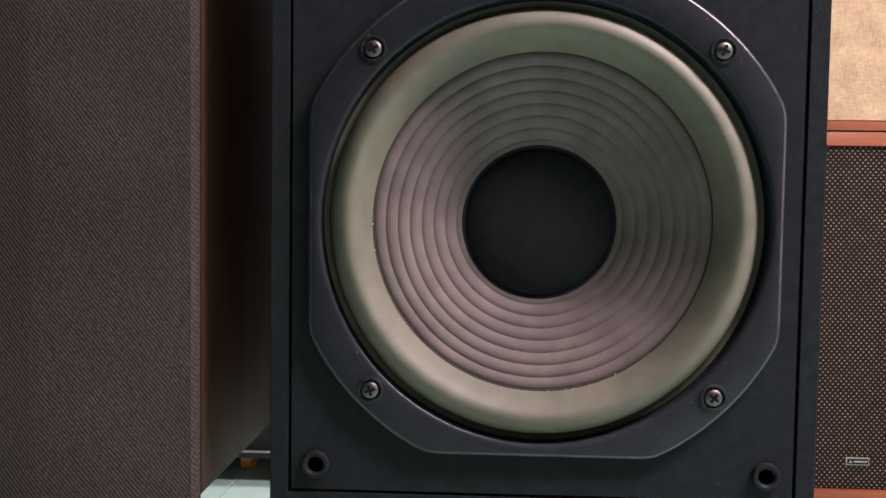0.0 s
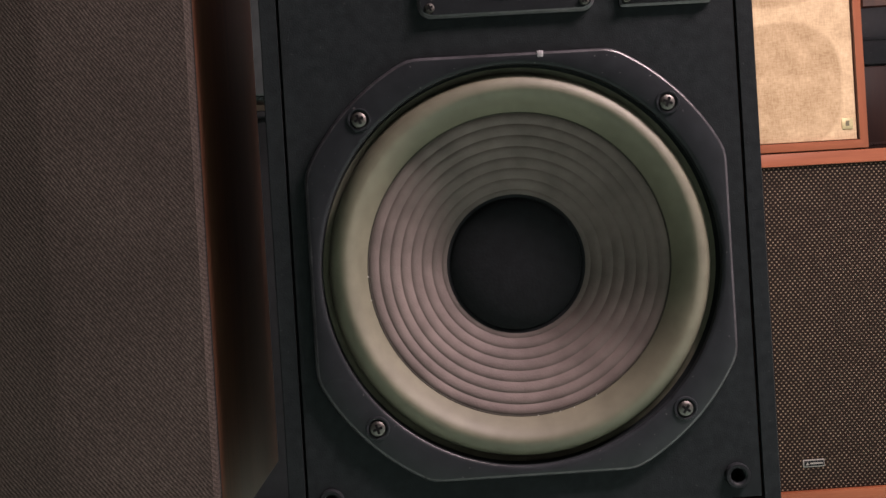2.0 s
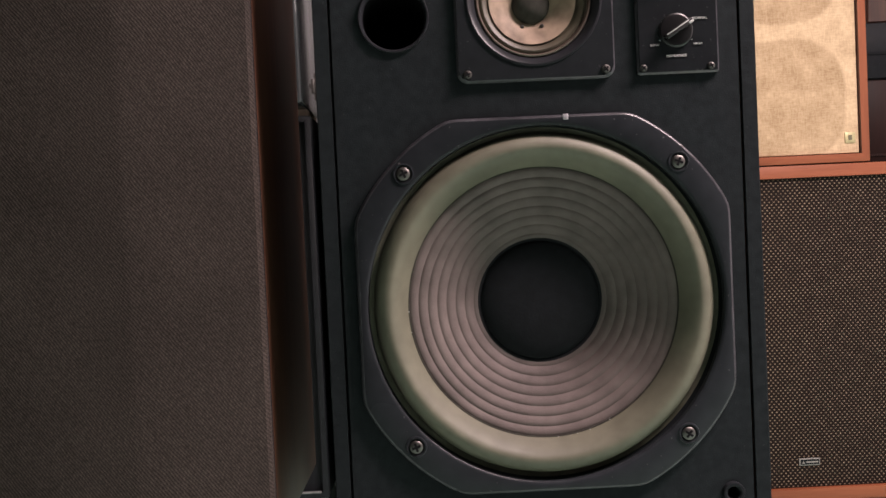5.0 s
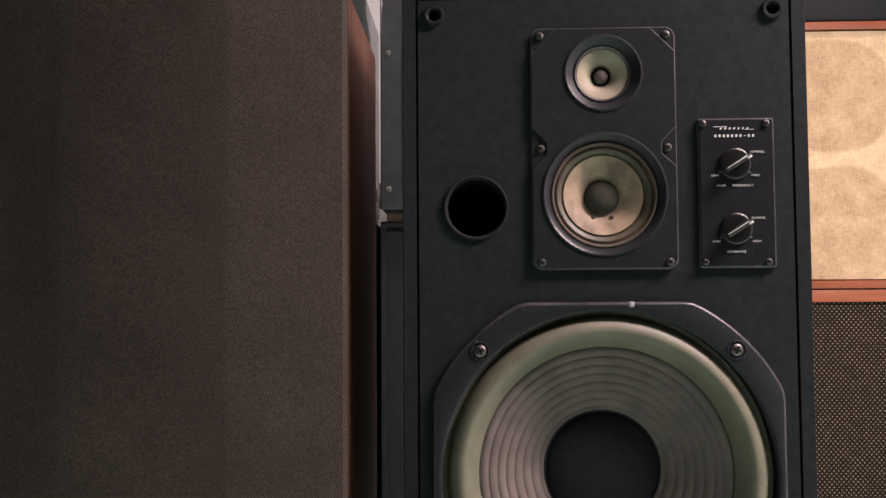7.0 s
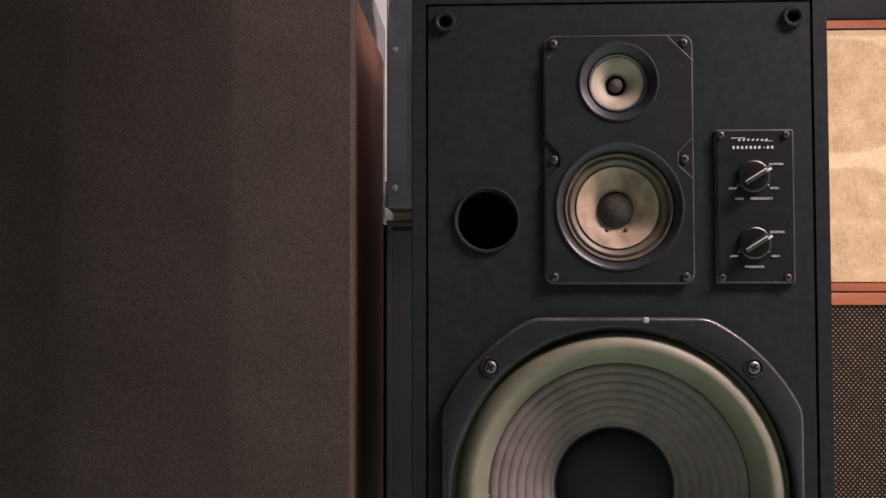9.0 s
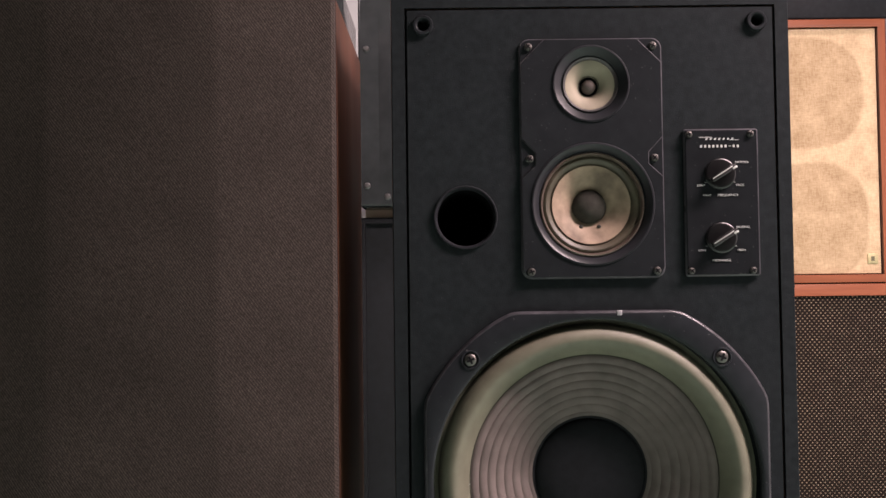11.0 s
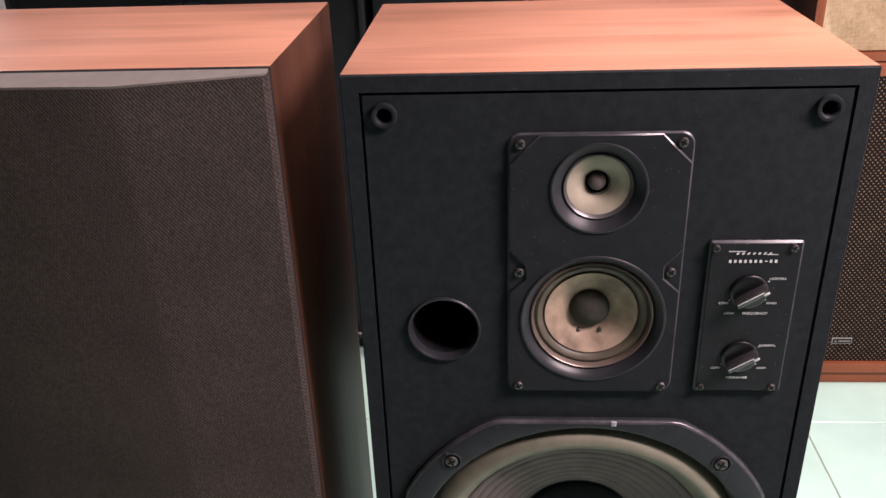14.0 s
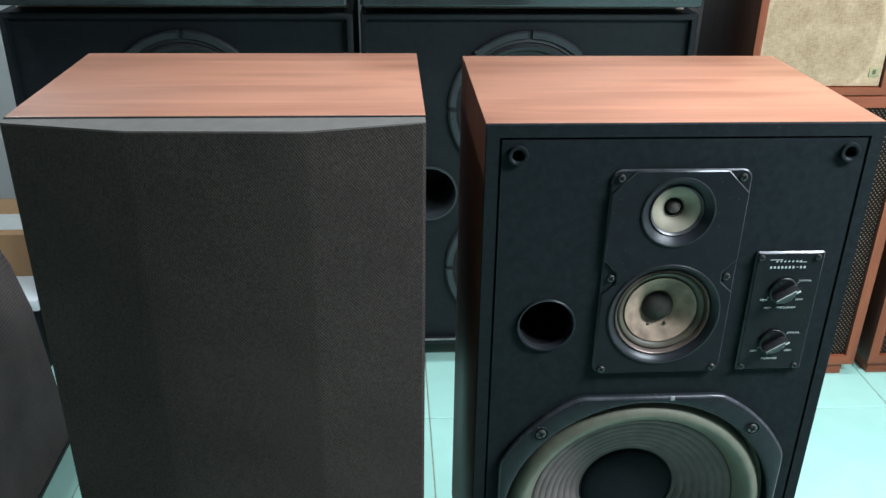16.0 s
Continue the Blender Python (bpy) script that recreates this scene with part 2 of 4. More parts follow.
GLOSS_RIM = mat("glossy_black_rim", (0.015, 0.016, 0.019), 0.36, spec=0.24, vary=0.12, scale=90, stain=0.15)
OLIVE = mat("olive_brown_surround", (0.060, 0.050, 0.034), 0.5, spec=0.4, vary=0.15, scale=90, stain=0.25, stain_scale=40)
RING = mat("dull_aluminium_ring", (0.075, 0.072, 0.074), 0.38, metal=0.5, vary=0.15, scale=60)
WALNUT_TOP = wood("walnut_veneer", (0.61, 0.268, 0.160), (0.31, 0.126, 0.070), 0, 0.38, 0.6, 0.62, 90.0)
# same walnut, darkened to put the sides' shade into the colour
WALNUT_SHADED = wood("walnut_veneer_shaded", (0.100, 0.041, 0.025), (0.042, 0.017, 0.011), 2, 0.5, 0.0, 0.5, 220.0, 0.13)
TEAK = wood("teak_frame", (0.295, 0.085, 0.038), (0.18, 0.048, 0.021), 0, 0.45, spec=0.3)
TEAK_UP = wood("teak_frame_upright", (0.295, 0.085, 0.038), (0.18, 0.048, 0.021), 2, 0.45, spec=0.3)
DARK_SIDE = wood("dark_side_wood", (0.10, 0.042, 0.026), (0.035, 0.015, 0.011), 2, 0.4)
STOOL_WOOD = wood("varnished_stool_wood", (0.42, 0.17, 0.07), (0.14, 0.045, 0.02), 0, 0.18, 0.6)
GRILLE_CLOTH = cloth("brown_grey_cloth", (0.073, 0.0560, 0.0495), (0.019, 0.0146, 0.0129), 0.0027)
GRILLE_EDGE = mat("grey_grille_frame", (0.125, 0.112, 0.098), 0.7, vary=0.1, scale=80, bump=0.1)
MESH = dotted_mesh("flecked_mesh_cloth")
LINEN = burlap("linen_cloth")
BRASS_DARK = mat("dark_brass_stroke", (0.11, 0.095, 0.055), 0.5, vary=0.2)
BRASS = mat("dull_brass_badge", (0.42, 0.36, 0.2), 0.45, metal=0.4, vary=0.15, scale=200)
PA_BLACK = mat("textured_black_paint", (0.0062, 0.0078, 0.0095), 0.6, spec=0.25, vary=0.25, scale=60, bump=0.5, bump_scale=500, stain=0.2)
PA_GREY = mat("dark_grey_cast_frame", (0.026, 0.029, 0.032), 0.45, vary=0.15, bump=0.1)
LIP_GLINT = mat("painted_lip_glint", (0.16, 0.165, 0.165), 0.45, vary=0.35, scale=40)
PA_GLOSS = mat("glossy_black_case", (0.034, 0.039, 0.041), 0.17, vary=0.15, stain=0.15)
STRIP = mat("pale_wood_strip", (0.62, 0.5, 0.38), 0.6, vary=0.15, stretch=(0.2, 1, 1))
TILE = mat("mint_floor_tile", (0.47, 0.74, 0.64), 0.22, vary=0.03, scale=12, stain=0.05, stain_scale=3, bump=0.02, bump_scale=60)
GROUT = mat("floor_grout", (0.36, 0.34, 0.26), 0.9, vary=0.25, scale=60)
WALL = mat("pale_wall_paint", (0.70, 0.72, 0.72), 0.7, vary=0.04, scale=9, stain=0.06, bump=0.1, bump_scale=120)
# unseen walls and ceiling, colours lowered to cut the bounced fill
FAR_WALL = mat("fill_cutting_grey", (0.07, 0.067, 0.066), 0.7, vary=0.06, scale=9, stain=0.1)
CEIL = mat("grey_ceiling_paint", (0.30, 0.29, 0.285), 0.8, vary=0.03, bump=0.05)
ORANGE = mat("orange_caster_wheel", (0.55, 0.16, 0.03), 0.4, vary=0.1)
ZINC = mat("zinc_plate", (0.55, 0.54, 0.5), 0.4, metal=0.8, vary=0.15)
DARK_RED = wood("dark_mahogany", (0.030, 0.0085, 0.0055), (0.012, 0.004, 0.003), 2, 0.55, 0.0, 0.5, 220.0, 0.15)
SHELF_WOOD = wood("shelf_board", (0.42, 0.24, 0.12), (0.28, 0.15, 0.075), 0, 0.5)
CHARCOAL = cloth("charcoal_cloth", (0.120, 0.094, 0.090), (0.055, 0.043, 0.041), 0.0034)
DISC = {"white": mat("white_disc_spine", (0.62, 0.62, 0.60), 0.35, vary=0.2, scale=120), "grey": mat("grey_disc_spine", (0.34, 0.35, 0.37), 0.3, vary=0.3, scale=120),
        "clear": mat("pale_disc_spine", (0.5, 0.52, 0.55), 0.25, vary=0.2, scale=100), "dark": mat("dark_disc_spine", (0.06, 0.06, 0.08), 0.3, vary=0.3), "red": mat("faded_red_spine", (0.40, 0.16, 0.15), 0.4, vary=0.3, scale=90)}
CARD = mat("brown_cardboard", (0.50, 0.30, 0.15), 0.8, vary=0.08, scale=40, stretch=(1, 1, 0.2))
PAPER = mat("white_paper_label", (0.75, 0.75, 0.72), 0.7, vary=0.05)


# ---- building helpers ----
def thing(name, at, label, category, group="", kind=""):
    ob = new(name)
    ob.location = at
    ob.empty_display_size = 0.05
    return tagged(ob, label, category, group, kind)


def base_of(ob):
    while ob.parent:
        ob = ob.parent
    return Vector(ob.location)


def finish(bm, name, materials, sharp=35):
    bmesh.ops.recalc_face_normals(bm, faces=bm.faces)
    for f in bm.faces:
        f.smooth = True
    for e in bm.edges:
        if len(e.link_faces) == 2 and e.calc_face_angle(0) > radians(sharp):
            e.smooth = False
    materials = materials if isinstance(materials, (list, tuple)) else [materials]
    for f in bm.faces:
        f.material_index = min(f.material_index, len(materials) - 1)
    me = bpy.data.meshes.new(name)
    bm.to_mesh(me)
    bm.free()
    for m in materials:
        me.materials.append(m)
    return me


def part(name, bm, material, parent=None, label="", sharp=35):
    """Links a bmesh, built in world metres, as one mesh object under a thing or a part."""
    if parent is not None:
        bmesh.ops.translate(bm, vec=-base_of(parent), verts=bm.verts)
    ob = new(name, finish(bm, name, material, sharp))
    ob.parent = parent
    return tagged(ob, label)


def placed(name, me, parent, at, spin=0.0, label=""):
    """A part on shared mesh data, turned about its own y axis."""
    ob = new(name, me)
    ob.parent = parent
    ob.location = Vector(at) - base_of(parent)
    ob.rotation_euler = (0, spin, 0)
    return tagged(ob, label)


def add_box(bm, x0, x1, y0, y1, z0, z1, bevel=0.0, seg=2, mi=0):
    r = bmesh.ops.create_cube(bm, size=1.0, matrix=Matrix.Translation(((x0 + x1) / 2, (y0 + y1) / 2, (z0 + z1) / 2)) @ Matrix.Diagonal((x1 - x0, y1 - y0, z1 - z0, 1)))
    faces = {f for v in r["verts"] for f in v.link_faces}
    for f in faces:
        f.material_index = mi
    if bevel:
        edges = {e for v in r["verts"] for e in v.link_edges}
        bmesh.ops.bevel(bm, geom=list(edges), offset=bevel, segments=seg, affect="EDGES", profile=0.5)
    return bm


def box(*a, **k):
    return add_box(bmesh.new(), *a, **k)


def add_lathe(bm, cx, cz, profile, seg=64, mi=0, shape=None):
    """Turns a profile of (radius, y) about the y axis through (cx, cz). shape(angle, radius) may change the outline."""
    rings = []
    for r, y in profile:
        if r < 1e-6:
            rings.append([bm.verts.new((cx, y, cz))])
            continue
        ring = []
        for i in range(seg):
            a = 2 * math.pi * i / seg
            q = shape(a, r) if shape else r
            ring.append(bm.verts.new((cx + q * math.cos(a), y, cz + q * math.sin(a))))
        rings.append(ring)
    for p, q in zip(rings, rings[1:]):
        for i in range(seg):
            j = (i + 1) % seg
            if len(p) == 1 and len(q) == 1:
                continue
            vs = [p[0], q[i], q[j]] if len(p) == 1 else [p[i], q[0], p[j]] if len(q) == 1 else [p[i], q[i], q[j], p[j]]
            bm.faces.new(vs).material_index = mi
    return bm


def lathe(cx, cz, profile, **k):
    return add_lathe(bmesh.new(), cx, cz, profile, **k)


def circle(cx, cz, r, n=64):
    return [(cx + r * math.cos(2 * math.pi * i / n), cz + r * math.sin(2 * math.pi * i / n)) for i in range(n)]


def rounded(x0, x1, z0, z1, r, n=5):
    pts = []
    for cx, cz, a0 in ((x1 - r, z1 - r, 0), (x0 + r, z1 - r, 90), (x0 + r, z0 + r, 180), (x1 - r, z0 + r, 270)):
        for i in range(n + 1):
            a = radians(a0 + 90 * i / n)
            pts.append((cx + r * math.cos(a), cz + r * math.sin(a)))
    return pts


def plate(outline, holes, y0, y1, edge=0.0, bm=None):
    """A plate in the x-z plane from y0 (front) to y1 (back) with holes through it; edge rounds the front rim."""
    from mathutils.geometry import tessellate_polygon
    bm = bm or bmesh.new()
    loops = [outline] + list(holes)
    cx = sum(p[0] for p in outline) / len(outline)
    cz = sum(p[1] for p in outline) / len(outline)
    def inset(loop, e):
        if not e:
            return loop
        out = []
        n = len(loop)
        for i in range(n):
            a, b, c = Vector(loop[i - 1]), Vector(loop[i]), Vector(loop[(i + 1) % n])
            d = ((b - a).normalized() + (c - b).normalized()).normalized()
            nrm = Vector((-d.y, d.x))
            if nrm.dot(Vector((cx, cz)) - b) < 0:
                nrm = -nrm
            out.append(tuple(b + nrm * e))
        return out
    front = [inset(outline, edge)] + list(holes)
    tris = tessellate_polygon([[Vector((x, z, 0)) for x, z in lp] for lp in front])
    flat = [bm.verts.new((x, y0, z)) for lp in front for x, z in lp]
    back = [bm.verts.new((x, y1, z)) for lp in loops for x, z in lp]
    for t in tris:
        if len(set(t)) == 3:
            try:
                bm.faces.new([flat[i] for i in t])
            except ValueError:
                pass
    k = 0
    for li, lp in enumerate(loops):
        n = len(lp)
        if li == 0 and edge:
            mid = [bm.verts.new((x, y0 + edge, z)) for x, z in lp]
            for i in range(n):
                j = (i + 1) % n
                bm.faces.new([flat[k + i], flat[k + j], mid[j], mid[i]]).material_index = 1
                bm.faces.new([mid[i], mid[j], back[k + j], back[k + i]])
        else:
            for i in range(n):
                j = (i + 1) % n
                bm.faces.new([flat[k + i], flat[k + j], back[k + j], back[k + i]])
        k += n
    return bm


def shell(x0, x1, y0, y1, z0, z1, t, bevel=0.0015):
    """A box open to the front, with walls of thickness t."""
    bm = bmesh.new()
    o = [bm.verts.new(p) for p in ((x0, y0, z0), (x1, y0, z0), (x1, y0, z1), (x0, y0, z1), (x0, y1, z0), (x1, y1, z0), (x1, y1, z1), (x0, y1, z1))]
    i = [bm.verts.new(p) for p in ((x0 + t, y0, z0 + t), (x1 - t, y0, z0 + t), (x1 - t, y0, z1 - t), (x0 + t, y0, z1 - t), (x0 + t, y1 - t, z0 + t), (x1 - t, y1 - t, z0 + t), (x1 - t, y1 - t, z1 - t), (x0 + t, y1 - t, z1 - t))]
    for a, b in ((0, 1), (1, 2), (2, 3), (3, 0)):
        bm.faces.new((o[a], o[b], i[b], i[a]))
        bm.faces.new((o[a], o[a + 4], o[b + 4], o[b]))
        bm.faces.new((i[a], i[b], i[b + 4], i[a + 4]))
    bm.faces.new(o[4:])
    bm.faces.new(i[4:][::-1])
    edges = [e for e in bm.edges if all(v in o for v in e.verts)]
    if bevel:
        bmesh.ops.bevel(bm, geom=edges, offset=bevel, segments=2, affect="EDGES", profile=0.5)
    return bm


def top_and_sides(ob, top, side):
    """Lays one veneer on the level faces and its shaded copy on the upright ones."""
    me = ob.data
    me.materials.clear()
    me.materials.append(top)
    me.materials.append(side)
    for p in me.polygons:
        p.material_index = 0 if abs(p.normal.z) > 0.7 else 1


def text_mesh(body, size, wide=1.0):
    cu = bpy.data.curves.new("text", "FONT")
    cu.body, cu.size, cu.align_x, cu.align_y, cu.extrude = body, size, "CENTER", "CENTER", 0.0001
    cu.resolution_u = 2
    ob = bpy.data.objects.new("text", cu)
    scene.collection.objects.link(ob)
    bpy.context.view_layer.update()
    me = bpy.data.meshes.new_from_object(ob.evaluated_get(bpy.context.evaluated_depsgraph_get()))
    bpy.data.objects.remove(ob)
    me.transform(Matrix.Rotation(radians(90), 4, "X") @ Matrix.Diagonal((wide, 1, 1, 1)))
    me.materials.clear()
    me.materials.append(INK)
    return me


def screw_mesh(r):
    """A cross-head screw that faces the front."""
    bm = lathe(0, 0, [(0, -0.0016), (r * 0.45, -0.0015), (r * 0.85, -0.001), (r, -0.0002), (r, 0.002)], seg=20)
    # slots drawn as raised black bars in place of shaded recesses
    add_box(bm, -r * 0.66, r * 0.66, -0.00180, -0.0010, -r * 0.17, r * 0.17, mi=1)
    add_box(bm, -r * 0.17, r * 0.17, -0.00181, -0.0010, -r * 0.66, r * 0.66, mi=1)
    return finish(bm, "screw", [CHROME, GROOVE])


SCREW_BIG, SCREW_SMALL, SCREW_TINY = screw_mesh(0.0053), screw_mesh(0.0036), screw_mesh(0.0030)

# ---- room ----
FLOOR, CEILING, BACK = -0.365, 2.0, 1.76
PITCH, JX, JY = 0.3715, 0.003, 0.93
X0, X1, Y0 = JX - 7 * PITCH, JX + 7 * PITCH, JY - 11 * PITCH

floor = part("floor", box(X0 - 0.1, X1 + 0.1, Y0 - 0.1, BACK + 0.1, FLOOR - 0.1, FLOOR - 0.003), GROUT)
tagged(floor, "mint green glazed floor tiles with thin grout joints", "floor", kind="structure")
wall = part("wall_north", box(X0 - 0.1, X1 + 0.1, BACK, BACK + 0.1, FLOOR - 0.003, CEILING), WALL)
tagged(wall, "pale painted back wall", "wall", kind="structure")
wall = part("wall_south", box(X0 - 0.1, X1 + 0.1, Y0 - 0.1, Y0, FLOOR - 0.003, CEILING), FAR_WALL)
tagged(wall, "unseen wall, darkened to cut bounced light", "wall", kind="structure")
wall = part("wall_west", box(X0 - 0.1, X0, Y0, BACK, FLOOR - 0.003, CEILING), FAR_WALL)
tagged(wall, "unseen side wall, darkened to cut bounced light", "wall", kind="structure")
# unseen side wall, pale for bounce, with an opening added for the lamp
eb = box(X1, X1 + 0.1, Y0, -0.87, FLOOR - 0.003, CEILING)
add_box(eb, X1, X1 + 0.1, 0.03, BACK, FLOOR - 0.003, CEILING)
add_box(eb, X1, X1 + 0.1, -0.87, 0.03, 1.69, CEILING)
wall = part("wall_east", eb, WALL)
tagged(wall, "pale painted side wall with an opening added for a lamp", "wall", kind="structure")
ceiling = part("ceiling", box(X0 - 0.1, X1 + 0.1, Y0 - 0.1, BACK + 0.1, CEILING, CEILING + 0.1), CEIL)
tagged(ceiling, "plain grey ceiling", "ceiling", kind="structure")


# ---- the pair of three-way speakers ----
W, H, DEPTH, FRONT_LIP = 0.356, 0.628, 0.25, 0.0028
Z0 = 0.017
Z1 = Z0 + H


def cabinet_feet(root, x0, x1, y0, y1, z):
    me = finish(add_lathe(bmesh.new(), 0, 0, [(0, -0.006), (0.011, -0.006), (0.013, 0.006), (0, 0.006)], seg=20), "foot", RUBBER)
    me.transform(Matrix.Rotation(radians(90), 4, "X"))
    for x in (x0 + 0.03, x1 - 0.03):
        for y in (y0 + 0.03, y1 - 0.03):
            placed("foot", me, root, (x, y, z - 0.006))


def cabinet_body(root, x0, y0, depth):
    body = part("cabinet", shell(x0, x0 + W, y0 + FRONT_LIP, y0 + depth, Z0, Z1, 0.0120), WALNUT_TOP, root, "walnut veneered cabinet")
    top_and_sides(body, WALNUT_TOP, WALNUT_SHADED)
    lip = 0.0125
    part("front_frame", plate([(x0 + 0.0004, Z0 + 0.0004), (x0 + W - 0.0004, Z0 + 0.0004), (x0 + W - 0.0004, Z1 - 0.0006), (x0 + 0.0004, Z1 - 0.0006)],
         [[(x0 + lip, Z0 + lip), (x0 + W - lip, Z0 + lip), (x0 + W - lip, Z1 - lip), (x0 + lip, Z1 - lip)]], y0, y0 + FRONT_LIP, 0.001), VINYL, root, "black edge of the cabinet front")
    cabinet_feet(root, x0, x0 + W, y0, y0 + depth, Z0)
    return body


WX, WZ = 0.1775, 0.2095
TX, TZ, MZ = 0.1775, 0.562, 0.455
PX, PZ = 0.065, 0.4445
CX, CZ = 0.290, 0.455
PEGS = [(0.0290, 0.6165), (0.3265, 0.6175), (0.0310, 0.0485), (0.3240, 0.0480)]

spk = thing("loudspeaker", (0.178, 0.125, Z0), "walnut veneered three-way speaker with its black baffle and drivers bare", "speaker", "pair of walnut speakers")
cabinet_body(spk, 0.0, 0.0, DEPTH)
g = 0.0125 + 0.0022
baffle = part("baffle", plate([(g, Z0 + g), (W - g, Z0 + g), (W - g, Z1 - g), (g, Z1 - g)],
              [circle(WX, WZ, 0.1437, 96), circle(PX, PZ, 0.0262), circle(TX, TZ, 0.034), circle(TX, MZ, 0.055)] + [circle(x, z, 0.0052, 20) for x, z in PEGS],
              0.0006, 0.014), VINYL, spk, "matt black vinyl baffle board")
part("baffle_groove", plate([(0.0125, Z0 + 0.0125), (W - 0.0125, Z0 + 0.0125), (W - 0.0125, Z1 - 0.0125), (0.0125, Z1 - 0.0125)],
     [[(g + 0.003, Z0 + g + 0.003), (W - g - 0.003, Z0 + g + 0.003), (W - g - 0.003, Z1 - g - 0.003), (g + 0.003, Z1 - g - 0.003)]], 0.006, 0.013), GROOVE, spk)

# woofer
HALF, ARC, INNER = 0.1515, 0.1682, 0.1437


def frame_outline(a, r):
    if r < ARC - 0.004:
        return r
    flat = (HALF - (ARC - r)) / max(abs(math.cos(a)), abs(math.sin(a)))
    k = 0.0012
    return min(r, flat) - k * math.log(1 + math.exp(-abs(r - flat) / k))


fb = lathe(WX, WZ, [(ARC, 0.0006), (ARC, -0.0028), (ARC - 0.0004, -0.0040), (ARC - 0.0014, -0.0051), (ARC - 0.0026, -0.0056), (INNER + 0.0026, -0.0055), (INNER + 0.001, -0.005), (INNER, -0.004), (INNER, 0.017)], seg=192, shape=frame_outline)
# the rim's outer bevel takes the painted edge highlight
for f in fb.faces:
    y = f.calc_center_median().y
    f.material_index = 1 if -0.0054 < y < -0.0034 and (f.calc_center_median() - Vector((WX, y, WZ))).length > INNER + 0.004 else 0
woofer = part("woofer_frame", fb, [FRAME, WORN_LIT], spk, "black moulded frame of the large woofer")
for sx in (-1, 1):
    for sz in (-1, 1):
        x, z = WX + sx * 0.1102, WZ + sz * 0.1097
        part("screw_seat", lathe(x, z, [(0.0088, -0.0054), (0.0084, -0.0064), (0.0074, -0.0066), (0.0066, -0.0058), (0.0064, -0.0056)], seg=28), FRAME, woofer)
        # flat black disc that paints the shade of the screw pocket
        part("seat_pocket", lathe(x, z, [(0.0067, -0.00575), (0.0064, -0.00565), (0, -0.00565)], seg=28), GROOVE, woofer)
        placed("screw", SCREW_BIG, woofer, (x, -0.0062, z), random.uniform(0, 1.5), "cross-head steel screw")
part("gasket", lathe(WX, WZ, [(0.1437, 0.0100), (0.1425, 0.0104), (0.1395, 0.0112), (0.1384, 0.0135)], seg=128), GASKET, woofer, "dark olive gasket ring", sharp=60)
prof = [(0.1396, 0.0120)]
for i in range(13):
    a = math.pi / 2 * i / 12
    prof.append((0.1268 + 0.0124 * math.cos(a), 0.0112 - 0.0160 * math.sin(a)))
for i in range(1, 15):
    f = i / 14
    prof.append((0.1268 - 0.0156 * f, -0.0048 + 0.0182 * f ** 1.75))
surround = part("surround", lathe(WX, WZ, prof, seg=128), FOAM, woofer, "grey-green half-roll surround", sharp=60)
prof = []
N = 8
r0, d0, r1, d1 = 0.1112, 0.0134, 0.0490, 0.0412
steps = N * 8
for i in range(steps + 1):
    f = i / steps
    r, d = r0 + (r1 - r0) * f, d0 + (d1 - d0) * f ** 1.25
    k = (f * N) % 1.0
    prof.append((r, d - (0.0013 * math.sin(math.pi * k) ** 0.8 if i < steps - 1 else 0)))
cone = part("cone", lathe(WX, WZ, prof, seg=128), CONE, woofer, "ribbed grey-brown paper cone", sharp=28)
part("cone_edge", lathe(WX, WZ, [(0.1117, 0.0123), (0.1112, 0.0121), (0.1107, 0.0130), (0.1105, 0.0148)], seg=128), MID_CAP, woofer)
part("dust_cap", lathe(WX, WZ, [(0.0530, 0.0376), (0.0516, 0.0378), (0.0504, 0.0392)] + [(0.0502 * math.cos(a), 0.0392 - 0.010 * math.sin(a)) for a in [math.pi / 2 * i / 12 for i in range(12)]] + [(0, 0.0292)], seg=64), CAP, woofer, "black felt dust cap", sharp=60)

rng = random.Random(3)
for a in (-86, -81, -77, -72, -64, 182, 190):
    q = radians(a + rng.uniform(-1.2, 1.2))
    rr = 0.1112 + rng.uniform(-0.0006, 0.0008)
    gb = bmesh.new()
    bmesh.ops.create_icosphere(gb, subdivisions=1, radius=rng.uniform(0.0003, 0.0006), matrix=Matrix.Translation((WX + rr * math.cos(q), 0.0115, WZ + rr * math.sin(q))))
    part("glue_bead", gb, INK, woofer)
part("scuff", box(0.1965, 0.2010, -0.0059, -0.0045, 0.3565, 0.3612, 0.0006), SCUFF, woofer, "pale chipped scuff on the rim")

# port
part("port", lathe(PX, PZ, [(0.0283, 0.0006), (0.0283, -0.0012), (0.0277, -0.0020), (0.0266, -0.0018), (0.0254, 0.0006), (0.0250, 0.006)], seg=64), GLOSS_RIM, spk, "black rim of the reflex port")
part("port_tube", lathe(PX, PZ, [(0.0249, 0.0059), (0.0249, 0.13), (0, 0.13)], seg=64), GROOVE, spk, "reflex port tube with its inner shade painted black")

# grille pegs
peg_me = finish(lathe(0, 0, [(0.0092, 0.0006), (0.0092, -0.0018), (0.0084, -0.003), (0.0066, -0.003), (0.0054, -0.002), (0.005, 0.0), (0.005, 0.012), (0, 0.012)], seg=32), "grille_socket", PLASTIC)
for x, z in PEGS:
    placed("grille_socket", peg_me, spk, (x, 0, z))

# midrange and tweeter plate
PL, PR, PB, PT = 0.1138, 0.2412, 0.389, 0.603
